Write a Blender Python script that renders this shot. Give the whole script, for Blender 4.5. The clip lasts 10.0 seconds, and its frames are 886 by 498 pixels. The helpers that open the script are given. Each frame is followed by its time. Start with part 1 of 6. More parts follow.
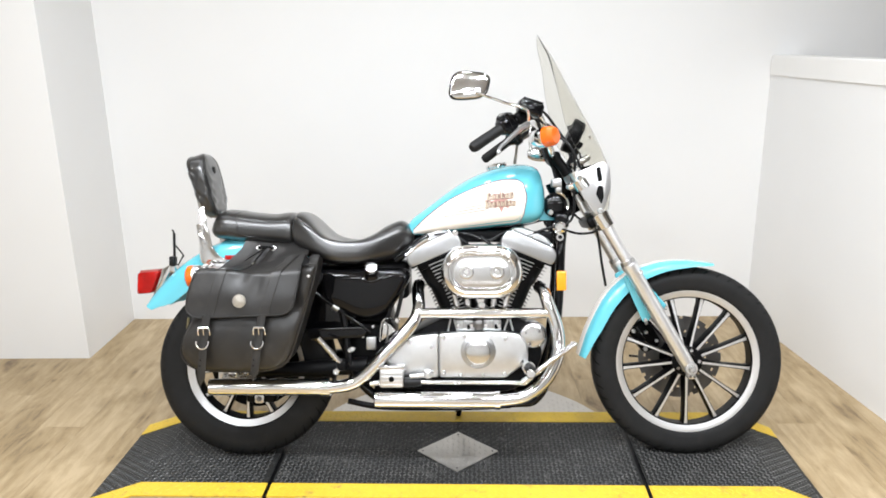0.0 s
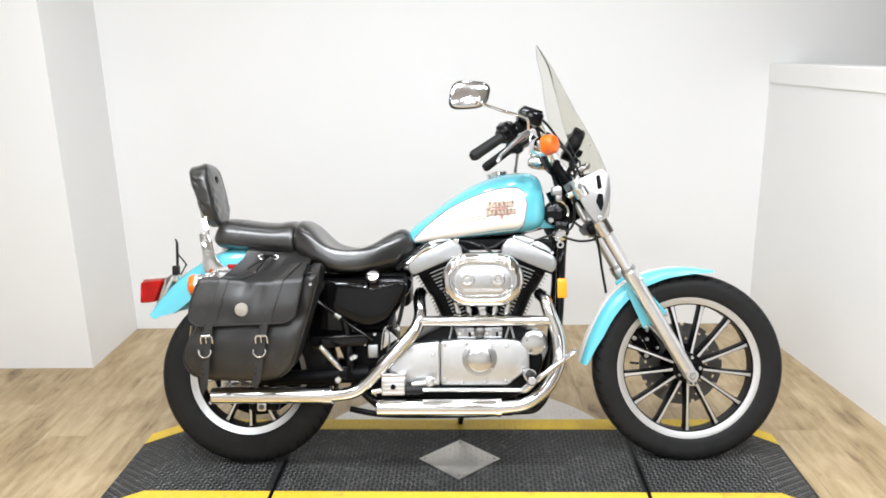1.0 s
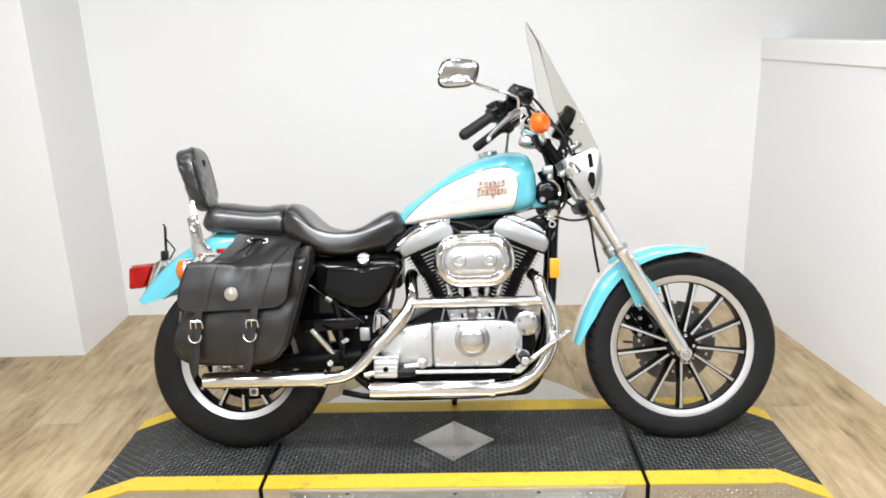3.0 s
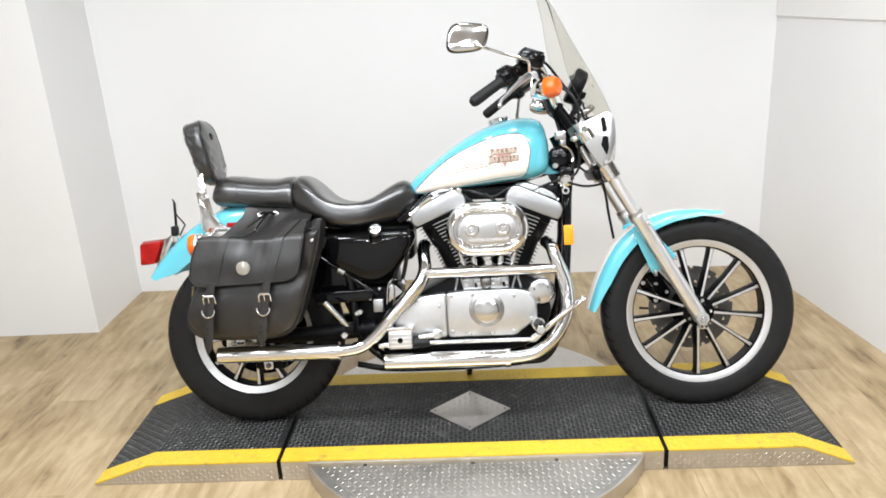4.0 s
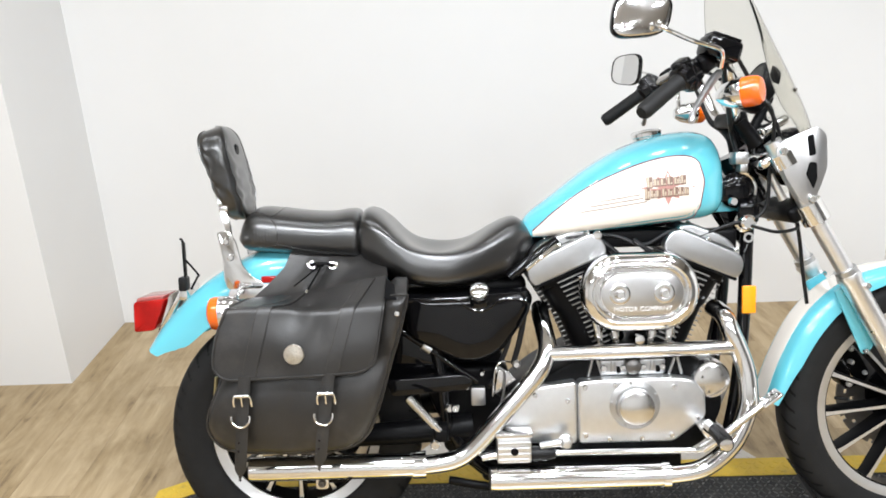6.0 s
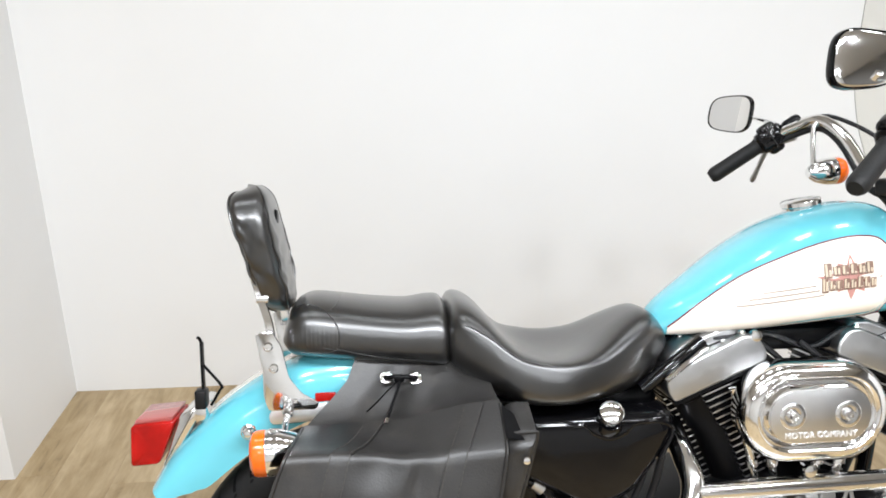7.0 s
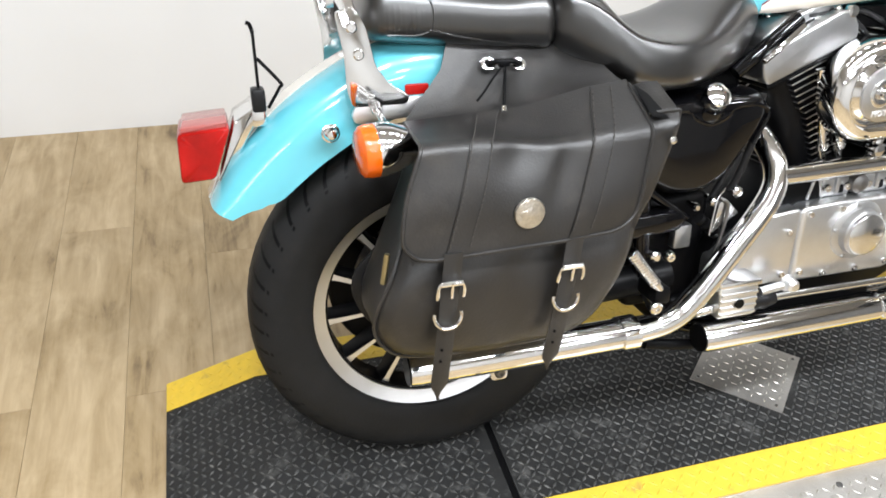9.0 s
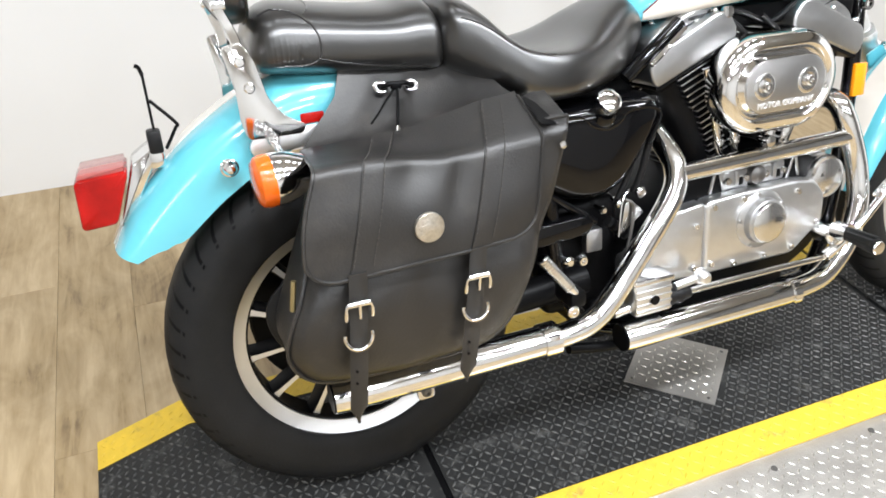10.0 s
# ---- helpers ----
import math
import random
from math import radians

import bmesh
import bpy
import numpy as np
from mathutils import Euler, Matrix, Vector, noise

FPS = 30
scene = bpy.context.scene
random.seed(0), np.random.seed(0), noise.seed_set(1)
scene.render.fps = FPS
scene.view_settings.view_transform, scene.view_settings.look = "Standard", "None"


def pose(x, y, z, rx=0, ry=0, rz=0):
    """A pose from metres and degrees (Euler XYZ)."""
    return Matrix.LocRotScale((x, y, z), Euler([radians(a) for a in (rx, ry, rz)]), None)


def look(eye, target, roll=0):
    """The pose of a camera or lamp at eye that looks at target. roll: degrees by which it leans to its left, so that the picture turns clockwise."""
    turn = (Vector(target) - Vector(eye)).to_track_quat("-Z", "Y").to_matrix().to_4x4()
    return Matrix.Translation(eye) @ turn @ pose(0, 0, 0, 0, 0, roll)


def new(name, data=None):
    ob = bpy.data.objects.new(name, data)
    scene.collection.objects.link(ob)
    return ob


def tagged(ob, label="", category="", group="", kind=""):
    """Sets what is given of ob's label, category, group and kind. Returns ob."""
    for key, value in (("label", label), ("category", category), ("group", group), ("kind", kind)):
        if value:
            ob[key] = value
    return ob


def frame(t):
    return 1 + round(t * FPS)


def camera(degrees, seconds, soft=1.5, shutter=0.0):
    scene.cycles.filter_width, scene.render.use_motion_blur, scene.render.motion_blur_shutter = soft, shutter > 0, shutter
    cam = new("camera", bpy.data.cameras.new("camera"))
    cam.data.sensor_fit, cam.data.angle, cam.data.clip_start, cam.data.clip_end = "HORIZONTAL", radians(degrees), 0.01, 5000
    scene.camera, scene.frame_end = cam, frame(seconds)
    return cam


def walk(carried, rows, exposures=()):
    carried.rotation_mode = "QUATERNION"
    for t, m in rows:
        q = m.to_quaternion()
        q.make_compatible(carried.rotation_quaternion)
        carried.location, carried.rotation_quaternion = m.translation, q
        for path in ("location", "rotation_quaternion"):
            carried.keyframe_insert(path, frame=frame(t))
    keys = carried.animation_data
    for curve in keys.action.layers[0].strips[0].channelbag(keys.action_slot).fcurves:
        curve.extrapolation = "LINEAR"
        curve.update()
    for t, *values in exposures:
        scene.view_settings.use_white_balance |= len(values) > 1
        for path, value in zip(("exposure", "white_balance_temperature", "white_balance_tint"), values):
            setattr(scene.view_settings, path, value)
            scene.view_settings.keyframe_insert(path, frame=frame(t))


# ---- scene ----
cam = camera(61.5, 10.0, soft=1.75)
PATH = [
    (0, (-0.031, -2.313, 1.473), (-0.087, -0.391, 0.924), -0.9),
    (0.5, (-0.03, -2.323, 1.475), (-0.089, -0.396, 0.943), -0.8),
    (1, (-0.025, -2.328, 1.473), (-0.088, -0.399, 0.948), -1.2),
    (1.5, (-0.018, -2.317, 1.485), (-0.086, -0.393, 0.945), -1.4),
    (2, (-0.014, -2.312, 1.474), (-0.07, -0.389, 0.928), -2.0),
    (3.5, (-0.019, -2.303, 1.457), (-0.064, -0.396, 0.856), -1.9),
    (4, (-0.026, -2.282, 1.45), (-0.103, -0.39, 0.806), -3.4),
    (4.5, (-0.023, -2.197, 1.445), (-0.042, -0.313, 0.776), -2.3),
    (5, (-0.007, -1.964, 1.468), (-0.1, -0.067, 0.84), -1.6),
    (5.2, (-0.054, -1.856, 1.461), (-0.201, 0.027, 0.803), -1.5),
    (6.3, (-0.53, -1.367, 1.408), (-0.446, 0.503, 0.704), -1.7),
    (6.5, (-0.595, -1.255, 1.401), (-0.456, 0.623, 0.725), -1.1),
    (7, (-0.725, -1.038, 1.429), (-0.554, 0.837, 0.755), 0.3),
    (7.5, (-0.896, -0.947, 1.436), (-0.532, 0.895, 0.746), -1.9),
    (8, (-1.036, -0.874, 1.374), (-0.474, 0.866, 0.564), 0.3),
    (8.5, (-1.067, -0.863, 1.308), (-0.488, 0.793, 0.347), 4.5),
    (9, (-1.099, -0.878, 1.243), (-0.574, 0.618, 0.024), 4.6),
    (9.5, (-1.093, -0.895, 1.232), (-0.513, 0.58, 0.012), 4.7),
    (10, (-1.039, -0.925, 1.232), (-0.391, 0.588, 0.097), 1.4),
]
EXPOSURES = [(0, -0.06), (2.0, -0.07), (3.4, -0.12), (4.5, -0.12), (6.5, -0.09), (7.5, -0.08), (8.5, -0.02), (10.0, 0.05)]
walk(cam, [(t, look(eye, target, roll)) for t, eye, target, roll in PATH], exposures=EXPOSURES)

# ---- world and light ----
world = bpy.data.worlds.new("studio_world")
world.use_nodes = True
scene.world = world
world.node_tree.nodes["Background"].inputs[0].default_value = (1.0, 0.97, 0.93, 1)
world.node_tree.nodes["Background"].inputs[1].default_value = 0.1


def ceiling_lamp(x, y, z, sx, sy, power, colour=(0.948, 0.99, 1.045)):
    d = bpy.data.lights.new("ceiling_lamp", "AREA")
    d.shape, d.size, d.size_y, d.energy, d.color = "RECTANGLE", sx, sy, power, colour
    o = new("ceiling_lamp", d)
    o.matrix_world = pose(x, y, z)
    return o


for lx in (-1.65, -1.05, -0.45, 0.15, 0.75, 1.35):
    for ly, lp in ((-2.3, 10), (-0.95, 22), (0.38, 3.0)):
        ceiling_lamp(lx, ly, 2.62, 0.2, 0.2, lp)
# added row behind the camera; it brightens the front wall and chrome reflections
for lx in (-2.9, -0.6, 1.7):
    ceiling_lamp(lx, -3.55, 2.62, 0.9, 0.2, 24)


# ---- materials ----
def mat(name, colour, rough=0.5, metal=0.0, vary=0.08, scale=12.0, bump=0.0, bump_scale=80.0, coat=0.0, spec=0.5,
        stain=0.0, stain_scale=2.0, rough_var=0.0, per_object=0.0, voronoi=False):
    m = bpy.data.materials.new(name)
    m.use_nodes = True
    nt = m.node_tree
    b = nt.nodes["Principled BSDF"]
    b.inputs["Roughness"].default_value = rough
    b.inputs["Metallic"].default_value = metal
    b.inputs["Coat Weight"].default_value = coat
    b.inputs["Coat Roughness"].default_value = 0.03
    b.inputs["Specular IOR Level"].default_value = spec
    tc = nt.nodes.new("ShaderNodeTexCoord")
    n1 = nt.nodes.new("ShaderNodeTexNoise")
    n1.inputs["Scale"].default_value = scale
    n1.inputs["Detail"].default_value = 6
    nt.links.new(tc.outputs["Object"], n1.inputs["Vector"])
    n2 = nt.nodes.new("ShaderNodeTexNoise")
    n2.inputs["Scale"].default_value = stain_scale
    n2.inputs["Detail"].default_value = 3
    nt.links.new(tc.outputs["Object"], n2.inputs["Vector"])
    add = nt.nodes.new("ShaderNodeMath")
    add.operation = "MULTIPLY_ADD"
    nt.links.new(n1.outputs["Fac"], add.inputs[0])
    add.inputs[1].default_value = 2 * vary
    add.inputs[2].default_value = 1 - vary
    add2 = nt.nodes.new("ShaderNodeMath")
    add2.operation = "MULTIPLY_ADD"
    nt.links.new(n2.outputs["Fac"], add2.inputs[0])
    add2.inputs[1].default_value = 2 * stain
    add2.inputs[2].default_value = 1 - stain
    mul = nt.nodes.new("ShaderNodeMath")
    mul.operation = "MULTIPLY"
    nt.links.new(add.outputs[0], mul.inputs[0])
    nt.links.new(add2.outputs[0], mul.inputs[1])
    value = mul.outputs[0]
    if per_object:
        oi = nt.nodes.new("ShaderNodeObjectInfo")
        a3 = nt.nodes.new("ShaderNodeMath")
        a3.operation = "MULTIPLY_ADD"
        nt.links.new(oi.outputs["Random"], a3.inputs[0])
        a3.inputs[1].default_value = 2 * per_object
        a3.inputs[2].default_value = 1 - per_object
        m3 = nt.nodes.new("ShaderNodeMath")
        m3.operation = "MULTIPLY"
        nt.links.new(value, m3.inputs[0])
        nt.links.new(a3.outputs[0], m3.inputs[1])
        value = m3.outputs[0]
    hsv = nt.nodes.new("ShaderNodeHueSaturation")
    hsv.inputs["Color"].default_value = (*colour, 1)
    nt.links.new(value, hsv.inputs["Value"])
    nt.links.new(hsv.outputs["Color"], b.inputs["Base Color"])
    if rough_var:
        r = nt.nodes.new("ShaderNodeMath")
        r.operation = "MULTIPLY_ADD"
        nt.links.new(n1.outputs["Fac"], r.inputs[0])
        r.inputs[1].default_value = 2 * rough_var
        r.inputs[2].default_value = rough - rough_var
        nt.links.new(r.outputs[0], b.inputs["Roughness"])
    if bump:
        if voronoi:
            n3 = nt.nodes.new("ShaderNodeTexVoronoi")
            out = n3.outputs["Distance"]
        else:
            n3 = nt.nodes.new("ShaderNodeTexNoise")
            n3.inputs["Detail"].default_value = 5
            out = n3.outputs["Fac"]
        n3.inputs["Scale"].default_value = bump_scale
        nt.links.new(tc.outputs["Object"], n3.inputs["Vector"])
        bp = nt.nodes.new("ShaderNodeBump")
        bp.inputs["Strength"].default_value = bump
        bp.inputs["Distance"].default_value = 0.002
        nt.links.new(out, bp.inputs["Height"])
        nt.links.new(bp.outputs["Normal"], b.inputs["Normal"])
    return m


def glass(name, colour, rough=0.0, alpha=0.25, trans=1.0):
    m = mat(name, colour, rough, vary=0.01)
    b = m.node_tree.nodes["Principled BSDF"]
    b.inputs["Transmission Weight"].default_value = trans
    b.inputs["IOR"].default_value = 1.12
    return m


TEAL = mat("turquoise_paint", (0.115, 0.47, 0.56), 0.22, coat=1.0, vary=0.02, scale=40)
CREAM = mat("cream_paint", (0.80, 0.74, 0.66), 0.25, coat=1.0, vary=0.02, scale=40)
CHROME = mat("chrome", (0.85, 0.85, 0.85), 0.10, 1.0, vary=0.03, scale=30, rough_var=0.03)
ALU = mat("brushed_aluminium", (0.79, 0.795, 0.80), 0.33, 1.0, vary=0.06, scale=60, rough_var=0.06, stain=0.06, stain_scale=9)
ALUDARK = mat("grey_cast_aluminium", (0.52, 0.52, 0.52), 0.36, 1.0, vary=0.1, scale=60, rough_var=0.06)
POLISH = mat("polished_aluminium", (0.735, 0.735, 0.735), 0.2, 1.0, vary=0.05, scale=50, rough_var=0.05)
STEELDARK = mat("dark_steel", (0.16, 0.155, 0.15), 0.4, 0.9, vary=0.15, scale=40, rough_var=0.1)
GLOSSBLACK = mat("gloss_black_paint", (0.0025, 0.0025, 0.003), 0.07, coat=0.15, spec=0.25, vary=0.1)
SATIN = mat("satin_black_metal", (0.003, 0.003, 0.0034), 0.38, spec=0.11, vary=0.2, scale=30, rough_var=0.1)
PLASTIC = mat("black_plastic", (0.007, 0.007, 0.0075), 0.42, spec=0.25, vary=0.15, scale=50, bump=0.15, bump_scale=500)
RUBBER = mat("tyre_rubber", (0.016, 0.016, 0.0162), 0.55, spec=0.13, vary=0.25, scale=25, rough_var=0.1, bump=0.25, bump_scale=220, stain=0.2, stain_scale=6)
GRIP = mat("grip_rubber", (0.010, 0.010, 0.010), 0.55, spec=0.25, vary=0.2, scale=60, bump=0.4, bump_scale=300)
LEATHER = mat("seat_leather", (0.0055, 0.0050, 0.0047), 0.30, spec=0.85, vary=0.2, scale=25, rough_var=0.04, bump=0.22, bump_scale=20, stain=0.15, stain_scale=5)
BAGLEATHER = mat("bag_leather", (0.0160, 0.0150, 0.0143), 0.40, spec=0.58, vary=0.22, scale=14, rough_var=0.12, bump=0.22, bump_scale=300, stain=0.2, stain_scale=7)
STITCH = mat("dull_stitch", (0.05, 0.045, 0.04), 0.7, vary=0.2, scale=200)
AMBER = mat("amber_lens", (0.80, 0.125, 0.003), 0.16, coat=0.6, vary=0.25, scale=60, bump=0.5, bump_scale=110)
RED = mat("red_lens", (0.32, 0.006, 0.004), 0.16, spec=0.2, coat=0.12, vary=0.75, scale=24, bump=0.6, bump_scale=48)
CLEARLENS = mat("frosted_lens", (0.34, 0.09, 0.08), 0.2, coat=0.4, vary=0.05)
REDLINE = mat("maroon_pinstripe", (0.16, 0.02, 0.035), 0.35, vary=0.05)
BROWN = mat("emblem_brown", (0.20, 0.125, 0.095), 0.4, vary=0.1, scale=60)
EMBLEMTAN = mat("emblem_tan", (0.50, 0.41, 0.31), 0.4, vary=0.1, scale=60)
GREYLINE = mat("pale_grey_pinstripe", (0.24, 0.19, 0.15), 0.4, vary=0.05)
STARRED = mat("emblem_red", (0.44, 0.22, 0.19), 0.4, vary=0.1, scale=60)
RIM = mat("machined_rim_aluminium", (0.75, 0.75, 0.755), 0.46, 1.0, vary=0.05, scale=60, rough_var=0.05, stain=0.05, stain_scale=12)
FINEDGE = mat("machined_fin_edge", (0.46, 0.46, 0.46), 0.34, 1.0, vary=0.15, scale=40)
POLPLATE = mat("polished_cover_plate", (0.64, 0.64, 0.645), 0.30, 1.0, vary=0.05, scale=60, rough_var=0.04)
BRIGHT = mat("bright_raised_metal", (0.92, 0.92, 0.92), 0.45, 0.7, vary=0.03, scale=60)
SLIDER = mat("satin_slider_aluminium", (0.86, 0.86, 0.865), 0.38, 1.0, vary=0.05, scale=50, rough_var=0.04)
MIRROR = mat("mirror_glass", (0.86, 0.86, 0.86), 0.015, 1.0, vary=0.0)
SHIELD = glass("smoked_windshield", (0.865, 0.855, 0.81))
# grey chosen for how much light the unseen ceiling returns
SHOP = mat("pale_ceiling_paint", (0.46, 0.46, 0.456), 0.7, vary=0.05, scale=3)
# pale tone set for what chrome and leather reflect
SHOPWALL = mat("pale_shop_wall_paint", (0.66, 0.66, 0.655), 0.7, vary=0.05, scale=3)
MATLUG = mat("worn_tread_rubber", (0.075, 0.075, 0.073), 0.34, vary=0.3, scale=40, rough_var=0.1)
# dimness of the far side is put into this colour
FARDIM = mat("dark_grey_shop_paint", (0.17, 0.168, 0.165), 0.7, vary=0.05, scale=3)
WALL = mat("white_wall_paint", (0.79, 0.787, 0.78), 0.6, vary=0.012, scale=5, bump=0.06, bump_scale=220, stain=0.015, stain_scale=1.2)
TRIM = mat("white_trim_paint", (0.80, 0.79, 0.77), 0.4, vary=0.02, scale=8)
MAT = mat("black_rubber_mat", (0.018, 0.018, 0.0176), 0.5, spec=0.24, vary=0.3, scale=30, rough_var=0.14, bump=0.3, bump_scale=300, stain=0.3, stain_scale=3.0)
YELLOW = mat("yellow_safety_paint", (0.68, 0.455, 0.035), 0.5, vary=0.16, scale=60, rough_var=0.1, bump=0.2, bump_scale=200, stain=0.1, stain_scale=6)
PLATE = mat("diamond_plate_steel", (0.56, 0.535, 0.50), 0.40, 0.9, vary=0.14, scale=24, rough_var=0.1, bump=0.2, bump_scale=160, stain=0.12, stain_scale=3)
CAST = mat("cast_aluminium", (0.47, 0.475, 0.48), 0.36, 1.0, vary=0.08, scale=50, rough_var=0.06, stain=0.08, stain_scale=14, bump=0.06, bump_scale=300)
REFLECTOR = mat("amber_reflector", (0.95, 0.33, 0.008), 0.2, coat=0.5, vary=0.1, scale=200, bump=0.2, bump_scale=260)
BRASS = mat("brass_zip", (0.42, 0.36, 0.2), 0.4, 0.9)
CONCHO = mat("nickel_concho", (0.62, 0.59, 0.53), 0.3, 1.0, vary=0.3, scale=240, bump=0.8, bump_scale=260)


LEATHER.node_tree.nodes["Principled BSDF"].inputs["Coat Weight"].default_value = 0.7
LEATHER.node_tree.nodes["Principled BSDF"].inputs["Coat Roughness"].default_value = 0.30


def scuffed(m, colour, scale, lo, hi, stretch=(1, 1, 1)):
    """Adds pale worn patches with ragged outlines to a material."""
    nt = m.node_tree
    b = nt.nodes["Principled BSDF"]
    old = b.inputs["Base Color"].links[0].from_socket
    tc = nt.nodes.new("ShaderNodeTexCoord")
    mp = nt.nodes.new("ShaderNodeMapping")
    mp.inputs["Scale"].default_value = stretch
    nt.links.new(tc.outputs["Object"], mp.inputs["Vector"])
    n = nt.nodes.new("ShaderNodeTexNoise")
    n.inputs["Scale"].default_value = scale
    n.inputs["Detail"].default_value = 9
    n.inputs["Roughness"].default_value = 0.68
    nt.links.new(mp.outputs[0], n.inputs["Vector"])
    r = nt.nodes.new("ShaderNodeMapRange")
    r.inputs["From Min"].default_value = lo
    r.inputs["From Max"].default_value = hi
    nt.links.new(n.outputs["Fac"], r.inputs["Value"])
    mx = nt.nodes.new("ShaderNodeMix")
    mx.data_type = "RGBA"
    nt.links.new(r.outputs[0], mx.inputs["Factor"])
    nt.links.new(old, mx.inputs[6])
    mx.inputs[7].default_value = (*colour, 1)
    nt.links.new(mx.outputs[2], b.inputs["Base Color"])


scuffed(MAT, (0.12, 0.118, 0.112), 34.0, 0.55, 0.78)
scuffed(MATLUG, (0.22, 0.215, 0.205), 20.0, 0.52, 0.72)
scuffed(YELLOW, (0.26, 0.17, 0.06), 22.0, 0.57, 0.76)
scuffed(RUBBER, (0.022, 0.021, 0.020), 16.0, 0.54, 0.80)
scuffed(BAGLEATHER, (0.042, 0.037, 0.033), 11.0, 0.52, 0.80)


def plank_material():
    m = bpy.data.materials.new("oak_vinyl_plank")
    m.use_nodes = True
    nt = m.node_tree
    b = nt.nodes["Principled BSDF"]
    tc = nt.nodes.new("ShaderNodeTexCoord")
    oi = nt.nodes.new("ShaderNodeObjectInfo")
    off = nt.nodes.new("ShaderNodeVectorMath")
    off.operation = "MULTIPLY_ADD"
    nt.links.new(oi.outputs["Random"], off.inputs[0])
    off.inputs[1].default_value = (7.0, 13.0, 0)
    nt.links.new(tc.outputs["Object"], off.inputs[2])
    mp = nt.nodes.new("ShaderNodeMapping")
    mp.inputs["Scale"].default_value = (20, 2.4, 1)
    nt.links.new(off.outputs[0], mp.inputs["Vector"])
    grain = nt.nodes.new("ShaderNodeTexNoise")
    grain.inputs["Scale"].default_value = 1.6
    grain.inputs["Detail"].default_value = 8
    grain.inputs["Roughness"].default_value = 0.65
    grain.inputs["Distortion"].default_value = 0.6
    nt.links.new(mp.outputs[0], grain.inputs["Vector"])
    mp2 = nt.nodes.new("ShaderNodeMapping")
    mp2.inputs["Scale"].default_value = (7, 3.2, 1)
    nt.links.new(off.outputs[0], mp2.inputs["Vector"])
    blot = nt.nodes.new("ShaderNodeTexNoise")
    blot.inputs["Scale"].default_value = 1.3
    blot.inputs["Detail"].default_value = 6
    blot.inputs["Roughness"].default_value = 0.62
    blot.inputs["Distortion"].default_value = 0.8
    nt.links.new(mp2.outputs[0], blot.inputs["Vector"])
    mix = nt.nodes.new("ShaderNodeMath")
    mix.operation = "MULTIPLY_ADD"
    nt.links.new(grain.outputs["Fac"], mix.inputs[0])
    mix.inputs[1].default_value = 0.48
    blot2 = nt.nodes.new("ShaderNodeMath")
    blot2.operation = "MULTIPLY"
    nt.links.new(blot.outputs["Fac"], blot2.inputs[0])
    blot2.inputs[1].default_value = 0.52
    nt.links.new(blot2.outputs[0], mix.inputs[2])
    mix3 = nt.nodes.new("ShaderNodeMath")
    mix3.operation = "MULTIPLY_ADD"
    nt.links.new(oi.outputs["Random"], mix3.inputs[0])
    mix3.inputs[1].default_value = 0.07
    nt.links.new(mix.outputs[0], mix3.inputs[2])
    ramp = nt.nodes.new("ShaderNodeValToRGB")
    e = ramp.color_ramp.elements
    e[0].position, e[0].color = 0.335, (0.125, 0.079, 0.037, 1)
    e[1].position, e[1].color = 0.665, (0.48, 0.366, 0.220, 1)
    mid = e.new(0.465)
    mid.color = (0.315, 0.226, 0.116, 1)
    nt.links.new(mix3.outputs[0], ramp.inputs[0])
    nt.links.new(ramp.outputs[0], b.inputs["Base Color"])
    b.inputs["Roughness"].default_value = 0.42
    bp = nt.nodes.new("ShaderNodeBump")
    bp.inputs["Strength"].default_value = 0.15
    bp.inputs["Distance"].default_value = 0.001
    nt.links.new(grain.outputs["Fac"], bp.inputs["Height"])
    nt.links.new(bp.outputs["Normal"], b.inputs["Normal"])
    return m


PLANK = plank_material()
GROUT = mat("plank_joint", (0.27, 0.195, 0.11), 0.8, vary=0.1)


# ---- mesh helpers ----
def part(name, bm, material, parent=None, label="", sharp=38):
    me = bpy.data.meshes.new(name)
    bmesh.ops.recalc_face_normals(bm, faces=bm.faces)
    bm.to_mesh(me)
    bm.free()
    for mm in (material if isinstance(material, (list, tuple)) else [material]):
        me.materials.append(mm)
    if not any(p.use_smooth for p in me.polygons):
        me.polygons.foreach_set("use_smooth", [True] * len(me.polygons))
    me.set_sharp_from_angle(angle=radians(sharp))
    ob = new(name, me)
    if parent:
        ob.parent = parent
    if label:
        ob["label"] = label
    return ob


def again(ob, m=None, parent=None):
    """Another object on the same mesh, beside ob under its parent."""
    o = new(ob.name.split(".")[0], ob.data)
    o.parent = parent or ob.parent
    if m is not None:
        o.matrix_basis = m
    if "label" in ob:
        o["label"] = ob["label"]
    return o


def join(*bms):
    out = bms[0]
    for b in bms[1:]:
        me = bpy.data.meshes.new("t")
        b.to_mesh(me)
        b.free()
        out.from_mesh(me)
        bpy.data.meshes.remove(me)
    return out


def moved(bm, m):
    bmesh.ops.transform(bm, matrix=m, verts=bm.verts)
    return bm


def rbox(centre, size, bevel=0.003, seg=2, m=None):
    bm = bmesh.new()
    bmesh.ops.create_cube(bm, size=1.0)
    bmesh.ops.scale(bm, vec=size, verts=bm.verts)
    if bevel:
        bmesh.ops.bevel(bm, geom=bm.edges[:], offset=min(bevel, min(size) * 0.49), segments=seg, affect="EDGES", profile=0.5)
        bm.normal_update()
        for f in bm.faces:
            f.smooth = max(abs(c) for c in f.normal) < 0.999
    if m is not None:
        moved(bm, m)
    return moved(bm, Matrix.Translation(centre))


